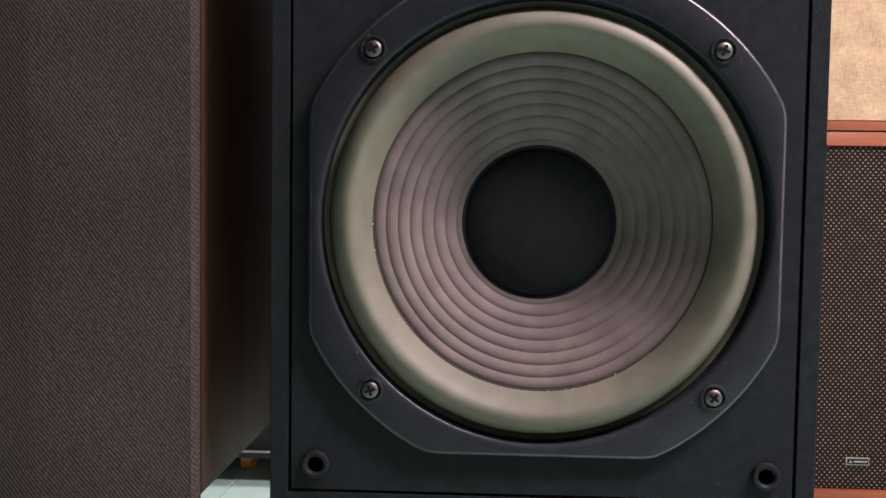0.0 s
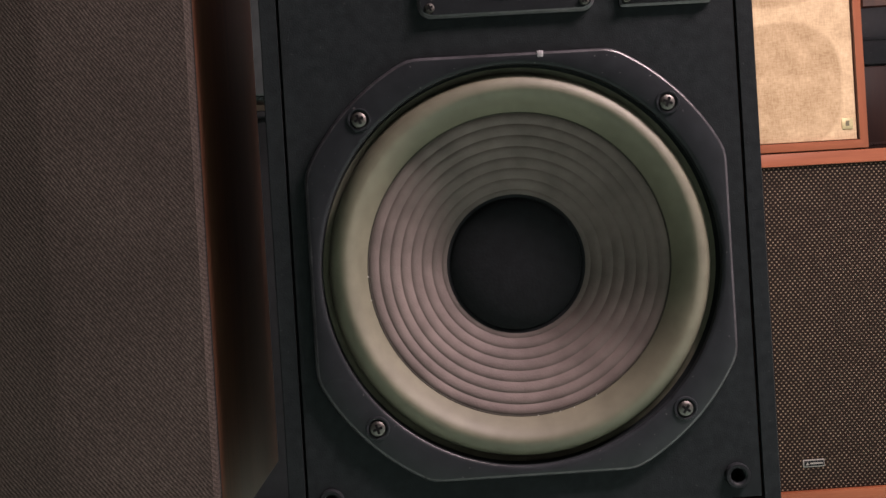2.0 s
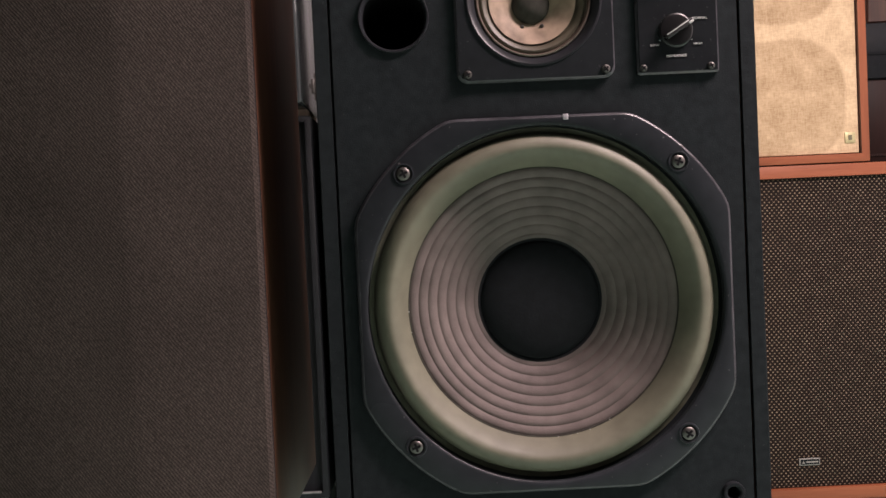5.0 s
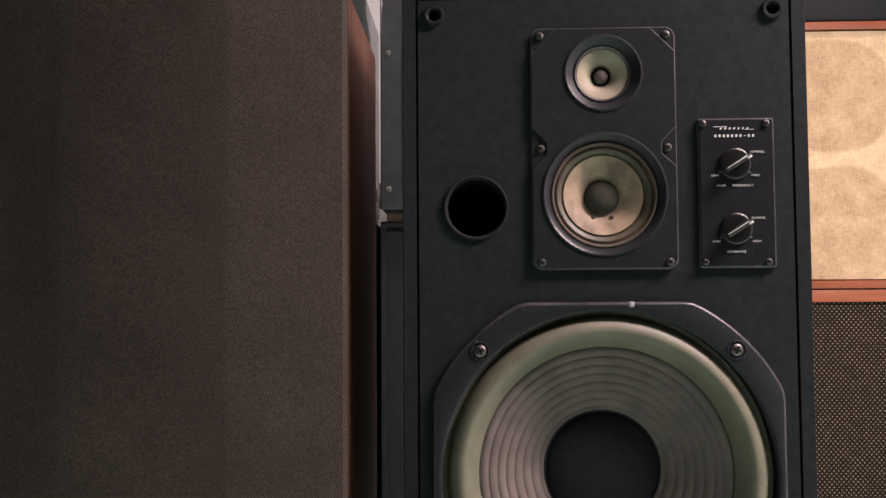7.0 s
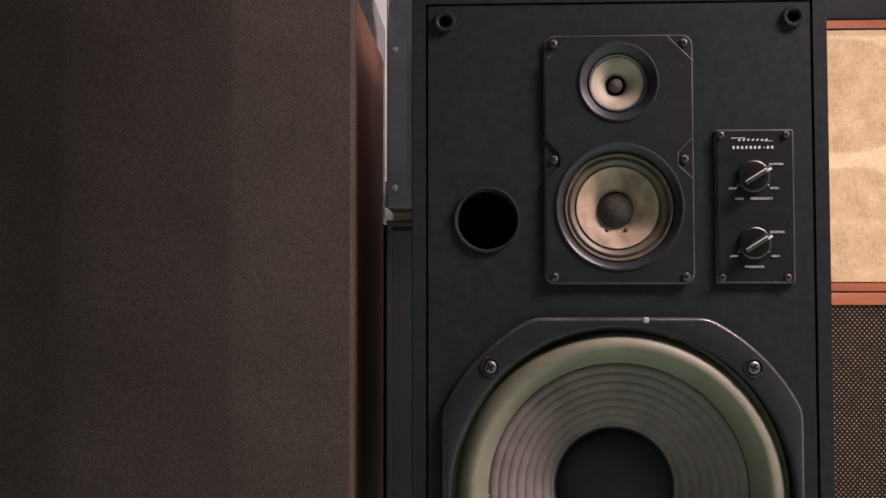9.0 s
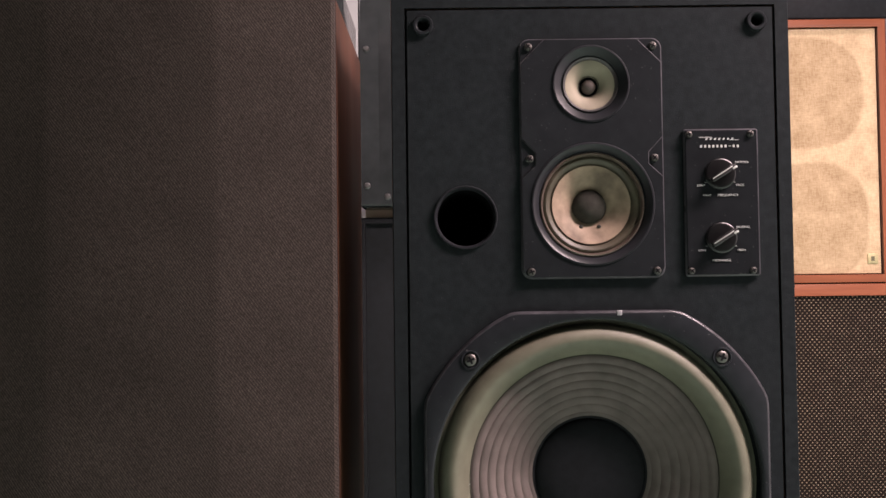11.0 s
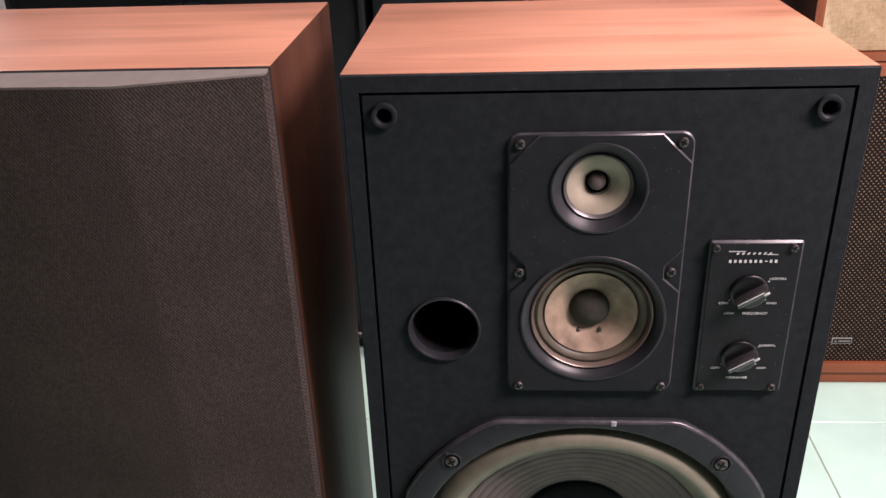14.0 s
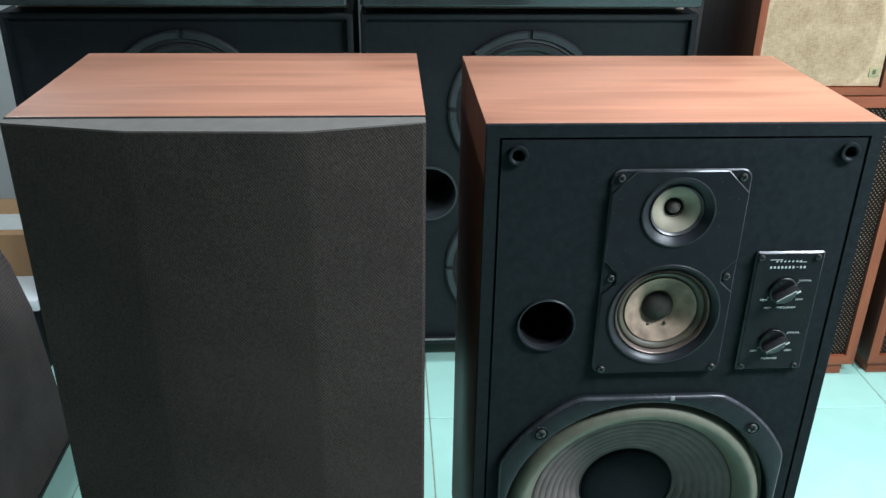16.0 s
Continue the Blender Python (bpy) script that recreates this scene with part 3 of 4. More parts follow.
mid = part("driver_plate", plate(rounded(PL, PR, PB, PT, 0.0095, 7), [circle(TX, TZ, 0.0325), circle(TX, MZ, 0.0530)], -0.0020, 0.0006, 0.0012), [PLASTIC, WORN_LIT], spk, "black moulded plate of midrange and tweeter")
# the raised face, cut away at the upper corners and beside the middle screws
l, r, b, t, c = PL + 0.0007, PR - 0.0007, PB + 0.0007, PT - 0.0007, 0.0215
face = [(r, b + 0.009), (r, 0.4790), (r - 0.0125, 0.4905), (r - 0.0125, 0.5005), (r, 0.5140), (r, t - c), (r - c, t), (l + c, t), (l, t - c),
        (l, 0.5140), (l + 0.0125, 0.5005), (l + 0.0125, 0.4905), (l, 0.4790), (l, b + 0.009), (l + 0.0026, b + 0.0026), (l + 0.009, b), (r - 0.009, b), (r - 0.0026, b + 0.0026)]
part("plate_face", plate(face, [circle(TX, TZ, 0.0325), circle(TX, MZ, 0.0530)], -0.0040, -0.0018, 0.0011), [PLASTIC, WORN_LIT], mid)
for x in (0.1222, 0.2328):
    for z, y in ((0.5955, -0.0030), (0.4955, -0.0030), (0.3955, -0.0050)):
        placed("screw", SCREW_SMALL, mid, (x, y, z), random.uniform(0, 1.5))
part("midrange_rim", lathe(TX, MZ, [(0.0548, -0.0041), (0.0542, -0.0050), (0.0530, -0.0052), (0.0518, -0.0044), (0.0495, -0.0022), (0.0470, 0.0012), (0.0458, 0.0040)], seg=72), GLOSS_RIM, mid, "black dished rim of the midrange")
part("midrange_ring", lathe(TX, MZ, [(0.0468, 0.0020), (0.0461, 0.0002), (0.0452, -0.0002), (0.0444, 0.0008), (0.0440, 0.0030), (0.0432, 0.0050)], seg=72), BRONZE, mid, "dull bronze ring")
part("midrange_surround", lathe(TX, MZ, [(0.0438, 0.0050), (0.0424, 0.0040), (0.0408, 0.0036), (0.0388, 0.0044), (0.0368, 0.0066), (0.0358, 0.0078), (0.0345, 0.0082)], seg=64), OLIVE, mid, "olive-brown cloth surround")
part("midrange_cone", lathe(TX, MZ, [(0.0352, 0.0060), (0.033, 0.0066), (0.024, 0.0115), (0.0155, 0.0175), (0.014, 0.0185)], seg=64), CREAM, mid, "stained cream paper cone")
part("midrange_cap", lathe(TX, MZ - 0.001, [(0.0156, 0.0175), (0.0150, 0.0150), (0.0125, 0.0120), (0.0085, 0.0098), (0.004, 0.0088), (0, 0.0085)], seg=40), MID_CAP, mid, "dark felt dust cap", sharp=60)
for dx in (-0.0082, 0.0082):
    part("lead_rivet", lathe(TX + dx, MZ - 0.0192, [(0, 0.0118), (0.0012, 0.0121), (0.0018, 0.013), (0.0018, 0.018)], seg=14), CHROME, mid)
part("tweeter_rim", lathe(TX, TZ, [(0.0345, -0.0041), (0.0340, -0.0050), (0.0328, -0.0052), (0.0316, -0.0044), (0.0290, -0.0022), (0.0262, 0.0002), (0.0245, 0.0016), (0.0225, 0.0030)], seg=64), GLOSS_RIM, mid, "black flared tweeter rim")
part("tweeter_ring", lathe(TX, TZ, [(0.0250, 0.0006), (0.0243, -0.0005), (0.0230, 0.0006), (0.0218, 0.0030)], seg=64), RING, mid)
part("tweeter_cone", lathe(TX, TZ, [(0.0224, 0.0022), (0.0188, 0.0030), (0.013, 0.0060), (0.0088, 0.0105)], seg=56), PALE, mid, "pale grey-green paper cone")
part("tweeter_throat", lathe(TX, TZ, [(0.0096, 0.0092), (0.0080, 0.0130), (0.0062, 0.0140)], seg=40), CAP, mid)
part("tweeter_dome", lathe(TX, TZ, [(0.0064, 0.0138), (0.0062, 0.0098), (0.0050, 0.0070), (0.0028, 0.0055), (0, 0.0051)], seg=32), CONE, mid, sharp=60)

# control panel
QL, QR, QB, QT = 0.2585, 0.3250, 0.3898, 0.5207
ctl = part("control_panel", plate(rounded(QL, QR, QB, QT, 0.0025), [], -0.0030, 0.0006, 0.0016), [PANEL, WORN_LIT], spk, "black level control plate with white lettering")
part("panel_inlay", plate([(QL + 0.006, QB + 0.0016), (QR - 0.006, QB + 0.0016), (QR - 0.0016, QB + 0.008), (QR - 0.0016, QT - 0.008), (QR - 0.006, QT - 0.0016), (QL + 0.006, QT - 0.0016), (QL + 0.0016, QT - 0.008), (QL + 0.0016, QB + 0.008)], [], -0.0036, -0.0028, 0.0004), PANEL, ctl)
for x in (0.2632, 0.3176):
    for z in (0.5155, 0.3948):
        placed("screw", SCREW_TINY, ctl, (x, -0.0044, z), random.uniform(0, 1.5))
for kz in (0.4803, 0.4238):
    kb = bmesh.new()
    add_lathe(kb, CX, kz, [(0.0136, -0.0038), (0.0136, -0.0058), (0.0128, -0.0066), (0.0118, -0.0068), (0, -0.0068)], seg=48)
    knob = part("knob", kb, KNOB, ctl, "round black knob with a raised grip")
    turn = radians(32)

    def turned(gb):
        bmesh.ops.rotate(gb, cent=(0, 0, 0), matrix=Matrix.Rotation(-turn, 3, "Y"), verts=gb.verts)
        bmesh.ops.translate(gb, vec=(CX, 0, kz), verts=gb.verts)
        return gb

    part("knob_grip", turned(box(-0.0124, 0.0124, -0.0160, -0.0066, -0.0026, 0.0018, 0.0008)), GRIP, knob)
    gb = box(0.0080, 0.0124, -0.0163, -0.0150, -0.0024, -0.0006, 0.0003)
    # thin white line that paints the highlight along the grip's edge
    add_box(gb, -0.0116, 0.0090, -0.0162, -0.0157, 0.0002, 0.0009, 0.0002)
    part("knob_pointer_glint", turned(gb), INK, knob, "pale pointer mark and painted edge highlight")
    for sx, sz in ((0.0135, 0.008), (-0.0128, -0.0075), (0.0128, -0.0075)):
        part("tick_mark", box(CX + sx - 0.0008, CX + sx + 0.0008, -0.0042, -0.0039, kz + sz - 0.0002, kz + sz + 0.0002), INK, ctl)
T_NORMAL, T_LOW, T_HIGH = text_mesh("NORMAL", 0.0027, 1.1), text_mesh("LOW", 0.0027, 1.1), text_mesh("HIGH", 0.0027, 1.1)
T_FREQ, T_MID = text_mesh("FREQUENCY", 0.0028, 1.15), text_mesh("MIDRANGE", 0.0028, 1.15)
for me, dx, z in ((T_NORMAL, 0.0197, 0.4905), (T_LOW, -0.0170, 0.4701), (T_HIGH, 0.0176, 0.4701), (T_HIGH, -0.0120, 0.4613), (T_FREQ, 0.0067, 0.4613),
                  (T_NORMAL, 0.0197, 0.4330), (T_LOW, -0.0170, 0.4127), (T_HIGH, 0.0176, 0.4127), (T_MID, 0.0, 0.4037)):
    placed("lettering", me, ctl, (CX + dx, -0.0042, z))
# model line and maker's mark, as plain strokes
for i in range(10):
    if i in (7,):
        part("mark_bar", box(CX - 0.0172 + i * 0.0036 + 0.0004, CX - 0.0172 + i * 0.0036 + 0.0024, -0.0042, -0.0039, 0.5046, 0.5051), INK, ctl)
        continue
    x = CX - 0.0172 + i * 0.0036
    part("mark_bar", box(x + 0.0003, x + 0.0020, -0.0042, -0.0039, 0.5037, 0.5060), INK, ctl)
mb = bmesh.new()
add_box(mb, CX - 0.0178, CX - 0.006, -0.0042, -0.0039, 0.5126, 0.5131)
for i in range(7):
    x = CX - 0.0125 + i * 0.0038
    vs = [mb.verts.new(p) for p in ((x, -0.0042, 0.5104), (x + 0.0016, -0.0042, 0.5104), (x + 0.0025, -0.0042, 0.5121), (x + 0.0009, -0.0042, 0.5121))]
    mb.faces.new(vs)
add_box(mb, CX + 0.009, CX + 0.0172, -0.0042, -0.0039, 0.5101, 0.5105)
part("mark_emblem", mb, INK, ctl)

# the twin with its grille on
LX = -0.4065
twin = thing("loudspeaker", (LX + W / 2, 0.14, Z0), "walnut speaker wearing its faceted brown-grey cloth grille", "speaker", "pair of walnut speakers")
cabinet_body(twin, LX, 0.0150, 0.235)
part("baffle", plate([(LX + g, Z0 + g), (LX + W - g, Z0 + g), (LX + W - g, Z1 - g), (LX + g, Z1 - g)], [], 0.0156, 0.029), VINYL, twin)


def facet(pts, z0, z1, back, slope=0.0):
    """An upright board whose front follows a broken line in plan; its top falls towards the front."""
    bm = bmesh.new()
    lo = [bm.verts.new((x, y, z0)) for x, y in pts] + [bm.verts.new((pts[-1][0], back, z0)), bm.verts.new((pts[0][0], back, z0))]
    hi = [bm.verts.new((v.co.x, v.co.y, z1 - slope * (back - v.co.y))) for v in lo]
    n = len(lo)
    for i in range(n):
        j = (i + 1) % n
        bm.faces.new((lo[i], lo[j], hi[j], hi[i]))
    bm.faces.new(hi)
    bm.faces.new(lo[::-1])
    return bm


GP = [(LX + 0.001, 0.0075), (LX + 0.003, 0.0055), (-0.303, -0.0124), (-0.297, -0.0131), (-0.155, -0.0158), (-0.149, -0.0153), (-0.0535, 0.0035), (-0.0513, 0.0055)]
grille = part("grille_frame", facet([(x, y + 0.0008) for x, y in GP], Z0 + 0.002, Z1 - 0.0012, 0.0146, 0.09), GRILLE_EDGE, twin, "grey bowed grille frame")
part("grille_cloth", facet([(GP[0][0] - 0.0006, GP[0][1] + 0.001)] + GP[1:-1] + [(GP[-1][0] + 0.0006, GP[-1][1] + 0.001)], Z0 + 0.001, Z1 - 0.0027, 0.0138, 0.09), GRILLE_CLOTH, twin, "brown-grey woven grille cloth", sharp=12)


def stool(name, x0, x1, y0, y1, top):
    st = thing(name, ((x0 + x1) / 2, (y0 + y1) / 2, FLOOR), "varnished brown wooden stool under a speaker", "stool", "stools under the speakers")
    part("seat", box(x0, x1, y0, y1, top - 0.022, top, 0.006, 3), STOOL_WOOD, st)
    for x in (x0 + 0.03, x1 - 0.03):
        for y in (y0 + 0.03, y1 - 0.03):
            part("leg", box(x - 0.016, x + 0.016, y - 0.016, y + 0.016, FLOOR, top - 0.022, 0.003), STOOL_WOOD, st)
    for y in (y0 + 0.03, y1 - 0.03):
        part("apron", box(x0 + 0.046, x1 - 0.046, y - 0.008, y + 0.008, top - 0.07, top - 0.022), STOOL_WOOD, st)
    return st


stool("stool", 0.022, 0.3245, 0.012, 0.235, Z0 - 0.012)
stool("stool", -0.395, -0.105, 0.030, 0.240, Z0 - 0.009)
twin.location.z += 0.003


# ---- stage cabinets against the back ----
def stage_cabinet(x0, label):
    w, y0, depth, z0, z1 = 0.730, 1.15, 0.38, -0.300, 0.525
    x1 = x0 + w
    cx = (x0 + x1) / 2
    root = thing("stage_speaker", (cx, y0 + depth / 2, FLOOR), label, "speaker", "black stage speakers")
    part("box", shell(x0, x1, y0, y0 + depth, z0, z1, 0.013, 0.003), PA_BLACK, root, "textured black box")
    holes = [circle(cx, 0.312, 0.152), circle(cx, -0.085, 0.152), circle(cx - 0.216, 0.106, 0.064), circle(cx + 0.216, 0.106, 0.064)]
    part("baffle", plate([(x0 + 0.0131, z0 + 0.0131), (x1 - 0.0131, z0 + 0.0131), (x1 - 0.0131, z1 - 0.0131), (x0 + 0.0131, z1 - 0.0131)], holes, y0 + 0.018, y0 + 0.036), PA_BLACK, root)
    for z in (0.312, -0.085):
        wf = part("woofer", lathe(cx, z, [(0.156, y0 + 0.018), (0.156, y0 + 0.012), (0.150, y0 + 0.010), (0.147, y0 + 0.016), (0.140, y0 + 0.010), (0.132, y0 + 0.012), (0.127, y0 + 0.020), (0.121, y0 + 0.022), (0.114, y0 + 0.030), (0.108, y0 + 0.034), (0.05, y0 + 0.095), (0.045, y0 + 0.085), (0, y0 + 0.07)], seg=64), RUBBER, root, "black ribbed woofer cone")
        # rim in eight clamped segments
        for i in range(8):
            sb = bmesh.new()
            a0, a1 = radians(45 * i + 2), radians(45 * i + 43)
            rows = []
            for j in range(9):
                a = a0 + (a1 - a0) * j / 8
                rows.append([sb.verts.new((cx + r * math.cos(a), y, z + r * math.sin(a))) for r, y in ((0.1755, y0 + 0.018), (0.1750, y0 + 0.008), (0.171, y0 + 0.004), (0.159, y0 + 0.004), (0.156, y0 + 0.010), (0.156, y0 + 0.018))])
            for p, q in zip(rows, rows[1:]):
                for k in range(5):
                    sb.faces.new((p[k], q[k], q[k + 1], p[k + 1]))
            sb.faces.new(rows[0])
            sb.faces.new(rows[-1][::-1])
            part("rim_segment", sb, PA_GREY, wf)
        part("rim_ring", lathe(cx, z, [(0.172, y0 + 0.0178), (0.172, y0 + 0.012), (0.155, y0 + 0.012), (0.155, y0 + 0.0178)], seg=64), RUBBER, wf)
    for px in (cx - 0.216, cx + 0.216):
        part("port", lathe(px, 0.106, [(0.068, y0 + 0.0178), (0.067, y0 + 0.012), (0.063, y0 + 0.012), (0.061, y0 + 0.02), (0.061, y0 + 0.2), (0, y0 + 0.2)], seg=48), PA_GREY, root, "round reflex port")
    # pale strip that paints the highlight on the box's lower lip
    part("lip_glint", box(x0 + 0.0165, x1 - 0.0165, y0 - 0.0012, y0 + 0.004, z0 + 0.0118, z0 + 0.0158, 0.001), LIP_GLINT, root, "highlight of the lower lip, painted as a pale strip")
    for x in (x0 + 0.205, x1 - 0.205):
        for y in (y0 + 0.15, y0 + depth - 0.07):
            cb = box(x - 0.03, x + 0.03, y - 0.03, y + 0.03, z0 - 0.004, z0)
            add_box(cb, x - 0.016, x - 0.013, y - 0.016, y + 0.016, z0 - 0.036, z0 - 0.004)
            add_box(cb, x + 0.013, x + 0.016, y - 0.016, y + 0.016, z0 - 0.036, z0 - 0.004)
            caster = part("caster", cb, ZINC, root, "zinc plated caster")
            wb = bmesh.new()
            bmesh.ops.create_cone(wb, cap_ends=True, segments=28, radius1=0.0285, radius2=0.0285, depth=0.022, matrix=Matrix.Translation((x, y - 0.012, FLOOR + 0.0285)) @ Matrix.Rotation(radians(90), 4, "Y"))
            part("wheel", wb, ORANGE, caster, "orange caster wheel")
    return root


stage_cabinet(-0.885, "large black twin-woofer stage speaker on orange casters")
stage_cabinet(-0.139, "large black twin-woofer stage speaker on orange casters")


def rack_case(x0, x1):
    root = thing("equipment_case", ((x0 + x1) / 2, 1.4, 0.526), "glossy black riveted case on pale strips atop a stage speaker", "equipment case", "riveted black cases")
    z0, z1, yf = 0.546, 1.02, 1.10
    cb = box(x0, x1, yf, 1.38, z0, z1, 0.006, 3)
    part("case_body", cb, PA_GLOSS, root)
    # a swelling moulded front
    fb = bmesh.new()
    cols, rows = 24, 14
    grid = []
    for j in range(rows + 1):
        v = j / rows
        line = []
        for i in range(cols + 1):
            u = i / cols
            s = math.sin(math.pi * u) ** 0.5 * math.sin(math.pi * min(1, v * 1.05)) ** 0.6 if 0 < u < 1 and 0 < v < 1 else 0
            line.append(fb.verts.new((x0 + 0.045 + (x1 - x0 - 0.09) * u, yf - 0.0005 - 0.05 * s, z0 + 0.035 + (z1 - z0 - 0.07) * v)))
        grid.append(line)
    for a, b in zip(grid, grid[1:]):
        for i in range(cols):
            fb.faces.new((a[i], a[i + 1], b[i + 1], b[i]))
    part("front_moulding", fb, PA_GLOSS, root, "swelling glossy front moulding")
    rb = finish(lathe(0, 0, [(0, -0.004), (0.005, -0.0034), (0.0072, -0.0005), (0.0072, 0.002)], seg=18), "rivet", DULL)
    for x, z in ((x0 + 0.018, 0.591), (x0 + 0.018, 0.891), (x1 - 0.018, 0.591), (x1 - 0.018, 0.891), (x0 + 0.062, 0.567), (x1 - 0.062, 0.567)):
        placed("rivet", rb, root, (x, yf, z))
    for y in (1.205, 1.33):
        part("strip", box(x0 + 0.004, x1 - 0.004, y, y + 0.04, 0.5255, z0), STRIP, root, "pale wooden strip")
    part("block", box(x0 + 0.008, x0 + 0.050, 1.212, 1.244, 0.5255, z0, 0.001), STRIP, root, "pale wooden block")
    lb = box(x0 - 0.004, x0, yf + 0.005, yf + 0.025, 0.550, 0.606, 0.001)
    add_box(lb, x0 - 0.010, x0 - 0.003, yf + 0.001, yf + 0.017, 0.564, 0.594, 0.002)
    add_box(lb, x0 - 0.014, x0 - 0.008, yf + 0.003, yf + 0.013, 0.574, 0.584, 0.001)
    part("latch", lb, CHROME, root, "steel butterfly latch")
    return root


rack_case(-0.134, 0.578)
rack_case(-0.870, -0.165)


# ---- wooden cabinets at the side ----
def mesh_speaker(x0, y0, label):
    w, d, z1 = 0.430, 0.34, 0.366
    x1 = x0 + w
    root = thing("loudspeaker", ((x0 + x1) / 2, y0 + d / 2, FLOOR), label, "speaker", "teak speakers with flecked mesh")
    zb = FLOOR + 0.036
    body = part("cabinet", shell(x0, x1, y0, y0 + d, zb, z1, 0.025, 0.0015), TEAK, root, "teak veneered cabinet")
    me = body.data
    me.materials.append(TEAK_UP)
    me.materials.append(DARK_SIDE)
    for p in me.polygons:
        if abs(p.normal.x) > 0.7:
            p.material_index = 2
        elif abs(p.normal.y) > 0.7 and abs(p.center.x) > w / 2 - 0.03:
            p.material_index = 1
    part("grille", plate([(x0 + 0.0255, zb + 0.0255), (x1 - 0.0255, zb + 0.0255), (x1 - 0.0255, z1 - 0.0255), (x0 + 0.0255, z1 - 0.0255)], [], y0 + 0.010, y0 + 0.022), MESH, root, "dark flecked mesh grille")
    part("plinth", box(x0 + 0.012, x1 - 0.02, y0 + 0.014, y0 + d - 0.01, FLOOR, zb, 0.002), TEAK, root, "recessed teak plinth")
    bx, bz = x0 + 0.201, -0.250
    badge = part("badge", box(bx - 0.0215, bx + 0.0215, y0 + 0.007, y0 + 0.0102, bz - 0.0075, bz + 0.0075, 0.001), SILVER, root, "small silver badge")
    part("badge_field", box(bx - 0.0195, bx + 0.0195, y0 + 0.0064, y0 + 0.0072, bz - 0.0052, bz + 0.0052), PANEL, badge)
    mb = bmesh.new()
    vs = [mb.verts.new(p) for p in ((bx - 0.017, y0 + 0.006, bz - 0.003), (bx - 0.010, y0 + 0.006, bz - 0.003), (bx - 0.0135, y0 + 0.006, bz + 0.003))]
    mb.faces.new(vs)
    add_box(mb, bx - 0.008, bx + 0.017, y0 + 0.0058, y0 + 0.0066, bz - 0.0015, bz + 0.0015)
    part("badge_mark", mb, SILVER, badge)
    return root


mesh_speaker(0.655, 1.06, "teak floor speaker with dark flecked mesh, standing on the tiles")
mesh_speaker(1.122, 1.06, "second teak floor speaker with dark flecked mesh")


def linen_speaker(x0, y0):
    w, h, d, z0 = 0.314, 0.5640, 0.33, 0.3690
    x1, z1 = x0 + w, z0 + h
    root = thing("loudspeaker", ((x0 + x1) / 2, y0 + d / 2, 0.3662), "teak bookshelf speaker with aged linen grille on a mesh-fronted speaker", "speaker")
    body = part("cabinet", shell(x0, x1, y0, y0 + d, z0, z1, 0.0165, 0.0012), TEAK, root, "teak veneered cabinet")
    me = body.data
    me.materials.append(TEAK_UP)
    me.materials.append(DARK_SIDE)
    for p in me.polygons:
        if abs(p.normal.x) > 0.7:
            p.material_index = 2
        elif abs(p.normal.y) > 0.7 and abs(p.center.x) > w / 2 - 0.02:
            p.material_index = 1
    part("grille", plate([(x0 + 0.0185, z0 + 0.0185), (x1 - 0.0185, z0 + 0.0185), (x1 - 0.0185, z1 - 0.0185), (x0 + 0.0185, z1 - 0.0185)], [], y0 + 0.008, y0 + 0.020, 0.001), LINEN, root, "pale slubby linen grille cloth")
    part("grille_gap", plate([(x0 + 0.0167, z0 + 0.0167), (x1 - 0.0167, z0 + 0.0167), (x1 - 0.0167, z1 - 0.0167), (x0 + 0.0167, z1 - 0.0167)],
         [[(x0 + 0.021, z0 + 0.021), (x1 - 0.021, z0 + 0.021), (x1 - 0.021, z1 - 0.021), (x0 + 0.021, z1 - 0.021)]], y0 + 0.012, y0 + 0.02), GROOVE, root)
    # black slab standing in for the shade between the two cabinets
    part("gap_filler", box(x0 + 0.010, x1 - 0.010, y0 + 0.012, y0 + d - 0.01, 0.3662, z0), GROOVE, root, "dark filler that paints the shaded gap under the cabinet")
    bx, bz = x1 - 0.037, 0.419
    badge = part("badge", box(bx - 0.011, bx + 0.011, y0 + 0.0055, y0 + 0.0085, bz - 0.011, bz + 0.011, 0.0008), BRASS, root, "small square brass badge")
    part("badge_mark", box(bx - 0.004, bx + 0.003, y0 + 0.0048, y0 + 0.0058, bz - 0.005, bz + 0.005), BRASS_DARK, badge)
    return root


linen_speaker(0.686, 1.06)


# ---- clutter behind and beside ----
amp = thing("amplifier", (0.85, 1.19, 0.933), "black audio component lying on the linen-fronted speaker", "amplifier")
part("housing", box(0.684, 1.012, 1.075, 1.30, 0.938, 1.046, 0.006, 3), PA_BLACK, amp)
part("front_panel", box(0.680, 1.016, 1.066, 1.0745, 0.936, 1.048, 0.004, 3), PLASTIC, amp)
for x in (0.72, 0.98):
    for y in (1.11, 1.27):
        part("foot", box(x - 0.012, x + 0.012, y - 0.012, y + 0.012, 0.9332, 0.938), RUBBER, amp)

mahogany = thing("wooden_speaker_box", (1.32, 1.32, 0.3665), "dark mahogany box standing on a mesh-fronted speaker", "speaker")
part("cabinet", box(1.07, 1.54, 1.21, 1.352, 0.3665, 0.556, 0.004), DARK_RED, mahogany)
part("trim", box(1.075, 1.535, 1.2065, 1.2098, 0.3865, 0.392), DARK_RED, mahogany)
deck = thing("tape_deck", (1.32, 1.32, 0.556), "black hi-fi deck stacked on a dark wooden box", "hi-fi deck")
part("housing", box(1.06, 1.55, 1.22, 1.352, 0.5565, 0.685, 0.004), PA_BLACK, deck)
part("fascia", box(1.062, 1.548, 1.212, 1.2195, 0.560, 0.682, 0.002), PLASTIC, deck)
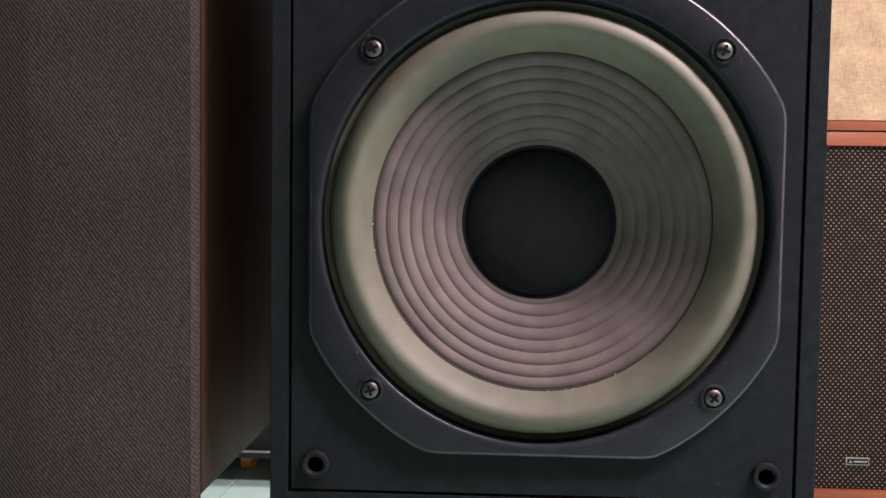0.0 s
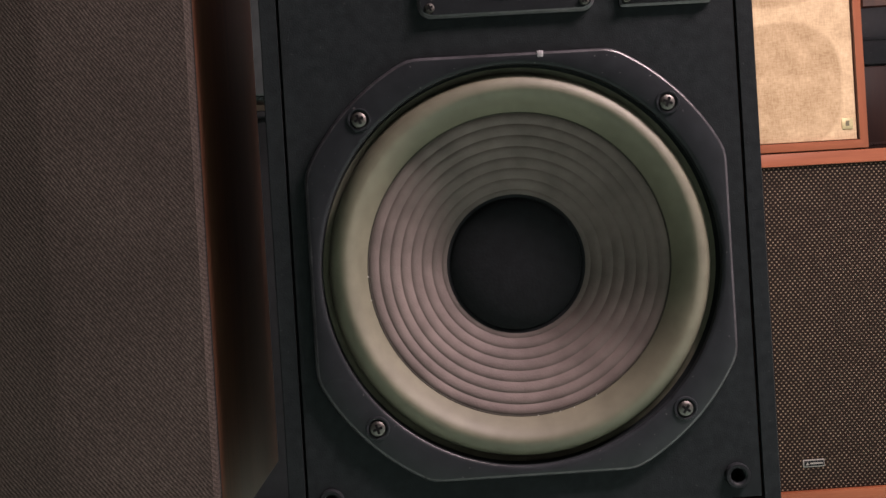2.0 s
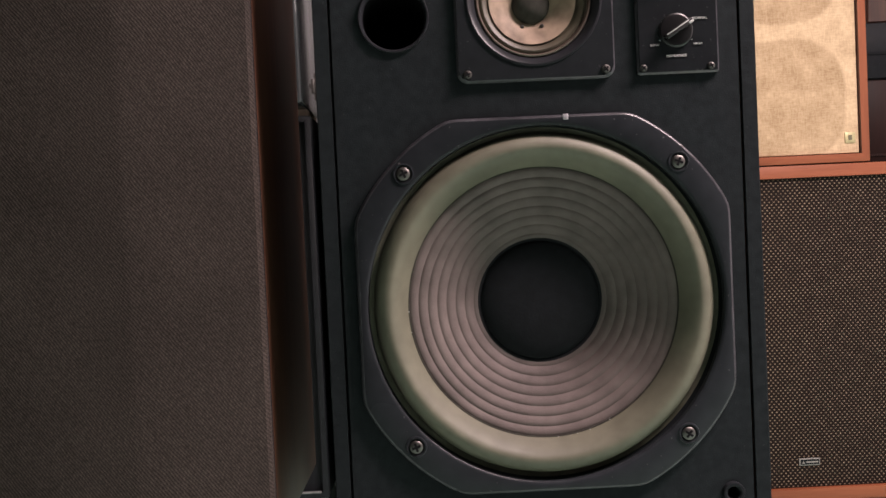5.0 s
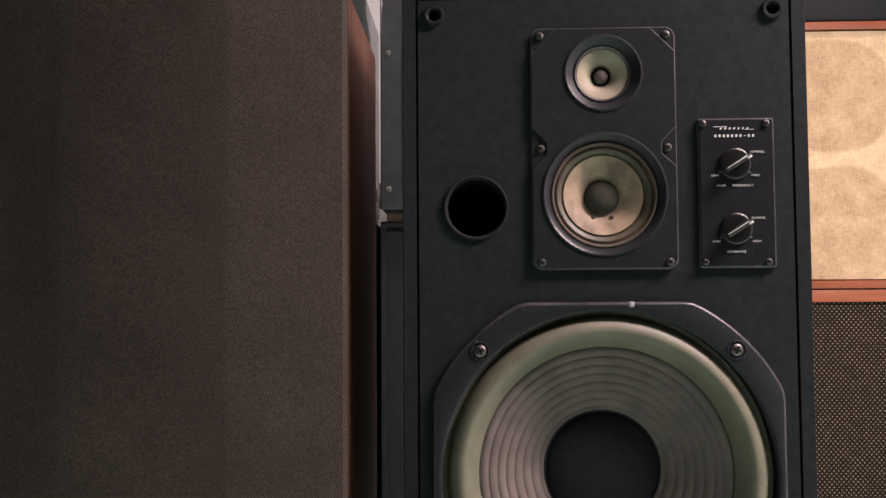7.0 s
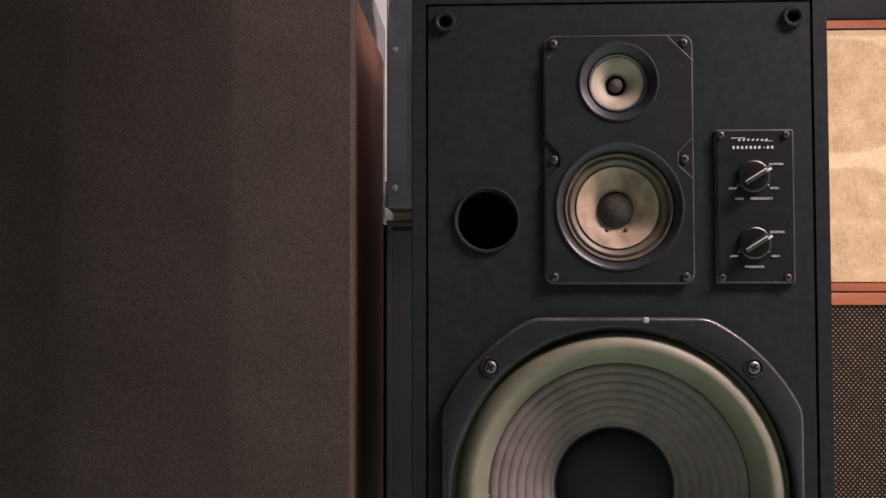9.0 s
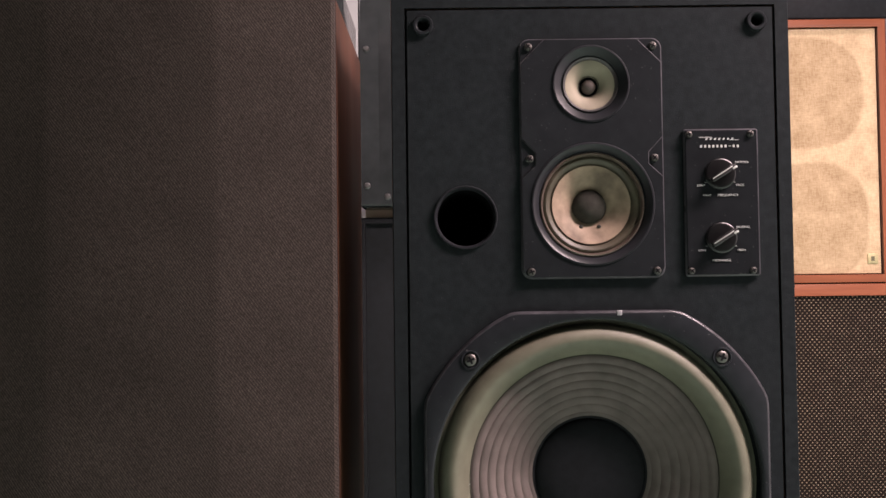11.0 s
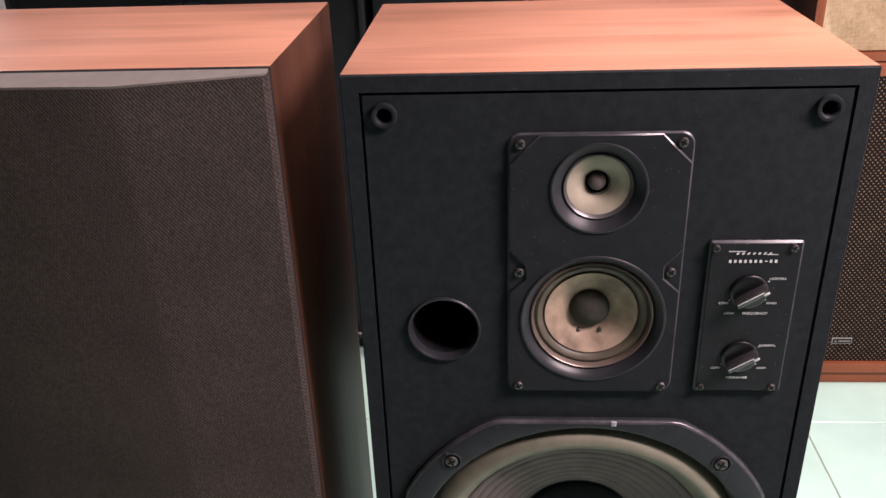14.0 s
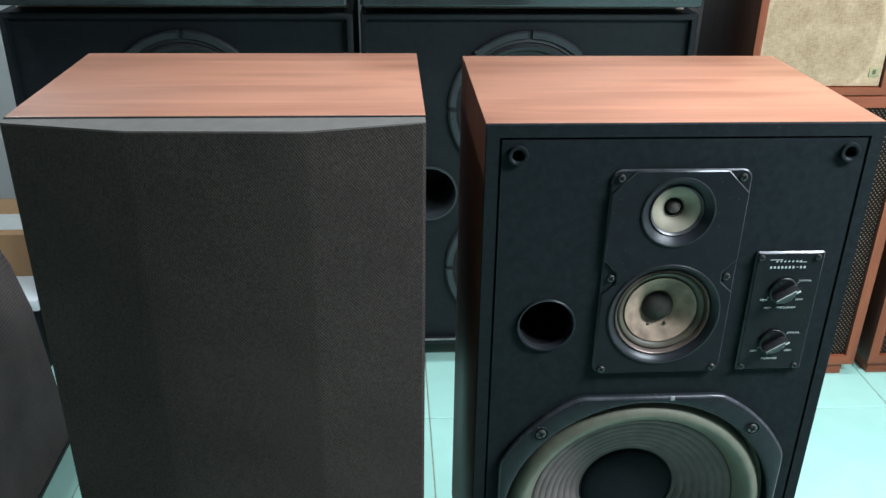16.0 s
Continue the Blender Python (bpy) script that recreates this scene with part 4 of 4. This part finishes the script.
part("fascia_strip", box(1.068, 1.542, 1.2095, 1.2118, 0.612, 0.618), PANEL, deck)
radio = thing("mantel_case", (1.34, 1.32, 0.686), "dark brown wooden case with a rounded top on a black deck", "wooden case")
rb = bmesh.new()
outline = [(1.09, 0.686), (1.56, 0.686), (1.56, 0.83)] + [(1.20 - 0.11 * math.sin(radians(a)), 0.745 + 0.085 * math.cos(radians(a))) for a in range(0, 91, 10)]
part("case", plate(outline, [], 1.225, 1.352, 0.004, rb), DARK_SIDE, radio)

shelf = thing("disc_shelf", (1.75, 1.66, FLOOR), "wooden wall shelf filled with rows of discs", "shelf")
for z in (-0.05, 0.34, 0.715, 0.940, 1.19):
    part("board", box(1.215, 2.285, 1.555, 1.755, z, z + 0.026, 0.002), SHELF_WOOD, shelf)
for x in (1.19, 2.285):
    part("upright", box(x, x + 0.025, 1.555, 1.755, FLOOR, 1.30, 0.002), SHELF_WOOD, shelf)
rng = random.Random(5)
row_x = 1.222
case_me = {}
for z, hh, pale in ((0.9662, 0.125, False), (0.7412, 0.112, True)):
    x = row_x
    while x < 2.0:
        w = rng.choice((0.0104, 0.0104, 0.0104, 0.022)) if not pale else rng.choice((0.008, 0.0104, 0.014))
        tone = rng.choice(("white", "grey", "clear", "dark", "red")) if not pale else rng.choice(("white", "white", "grey"))
        key = (w, tone, pale)
        if key not in case_me:
            case_me[key] = finish(box(-w / 2 + 0.0004, w / 2 - 0.0004, 0, 0.14, 0, hh, 0.0008, 1), "disc_case", DISC[tone])
        ob = new("disc_case", case_me[key])
        ob.location = (x + w / 2, 1.575 + rng.uniform(0, 0.012), z)
        tagged(ob, "slim disc case standing in a row on a shelf", "disc case", "discs on the shelf")
        x += w + 0.0008

# low dark cloth-covered cabinet and boxes beyond the grilled speaker
wedge = thing("floor_monitor", (-1.05, 0.56, FLOOR), "charcoal cloth-covered wedge cabinet lying on the tiles", "speaker")
wb = plate([(-0.800, FLOOR), (-0.804, FLOOR + 0.03), (-0.829, -0.033), (-0.853, 0.071), (-0.885, 0.15), (-0.93, 0.19), (-1.40, 0.19), (-1.40, FLOOR)], [], 0.22, 0.90, 0.004)
part("cabinet", wb, CHARCOAL, wedge, "charcoal cloth covering")
part("base_rail", box(-1.40, -0.7985, 0.215, 0.905, FLOOR + 0.0002, FLOOR + 0.012, 0.003), RUBBER, wedge, "black rubber base rail")
part("rear_panel", box(-1.38, -0.86, 0.9002, 0.906, FLOOR + 0.02, 0.05, 0.002), PA_BLACK, wedge, "black rear panel")
part("front_panel", box(-1.38, -0.86, 0.212, 0.2198, FLOOR + 0.02, 0.05, 0.002), PA_BLACK, wedge, "black front panel")
bench = thing("low_cabinet", (-1.12, 1.40, FLOOR), "low black cabinet with a pale grey top by the wall", "cabinet")
part("cabinet_body", box(-1.42, -0.945, 1.18, 1.62, FLOOR, -0.195, 0.004), PA_BLACK, bench)
part("cabinet_top", box(-1.43, -0.94, 1.17, 1.63, -0.195, -0.165, 0.003), WALL, bench)
carton = thing("carton", (-1.15, 1.42, -0.165), "small brown cardboard carton with a white label", "box")
part("carton_body", box(-1.34, -0.984, 1.30, 1.54, -0.1648, -0.048, 0.002), CARD, carton)
part("label", box(-1.12, -1.01, 1.33, 1.43, -0.0478, -0.0472), PAPER, carton, "white paper label")
part("tape", box(-0.9845, -0.9832, 1.36, 1.42, -0.150, -0.07), GASKET, carton, "dark tape patch")


# ---- floor tiles ----
tile_me = finish(box(-PITCH / 2 + 0.0013, PITCH / 2 - 0.0013, -PITCH / 2 + 0.0013, PITCH / 2 - 0.0013, -0.008, 0.0, 0.0012, 1), "tile", TILE)
for i in range(14):
    for j in range(13):
        t_ob = new("tile", tile_me)
        t_ob.parent = floor
        t_ob.location = (X0 + (i + 0.5) * PITCH, Y0 + (j + 0.5) * PITCH, FLOOR)
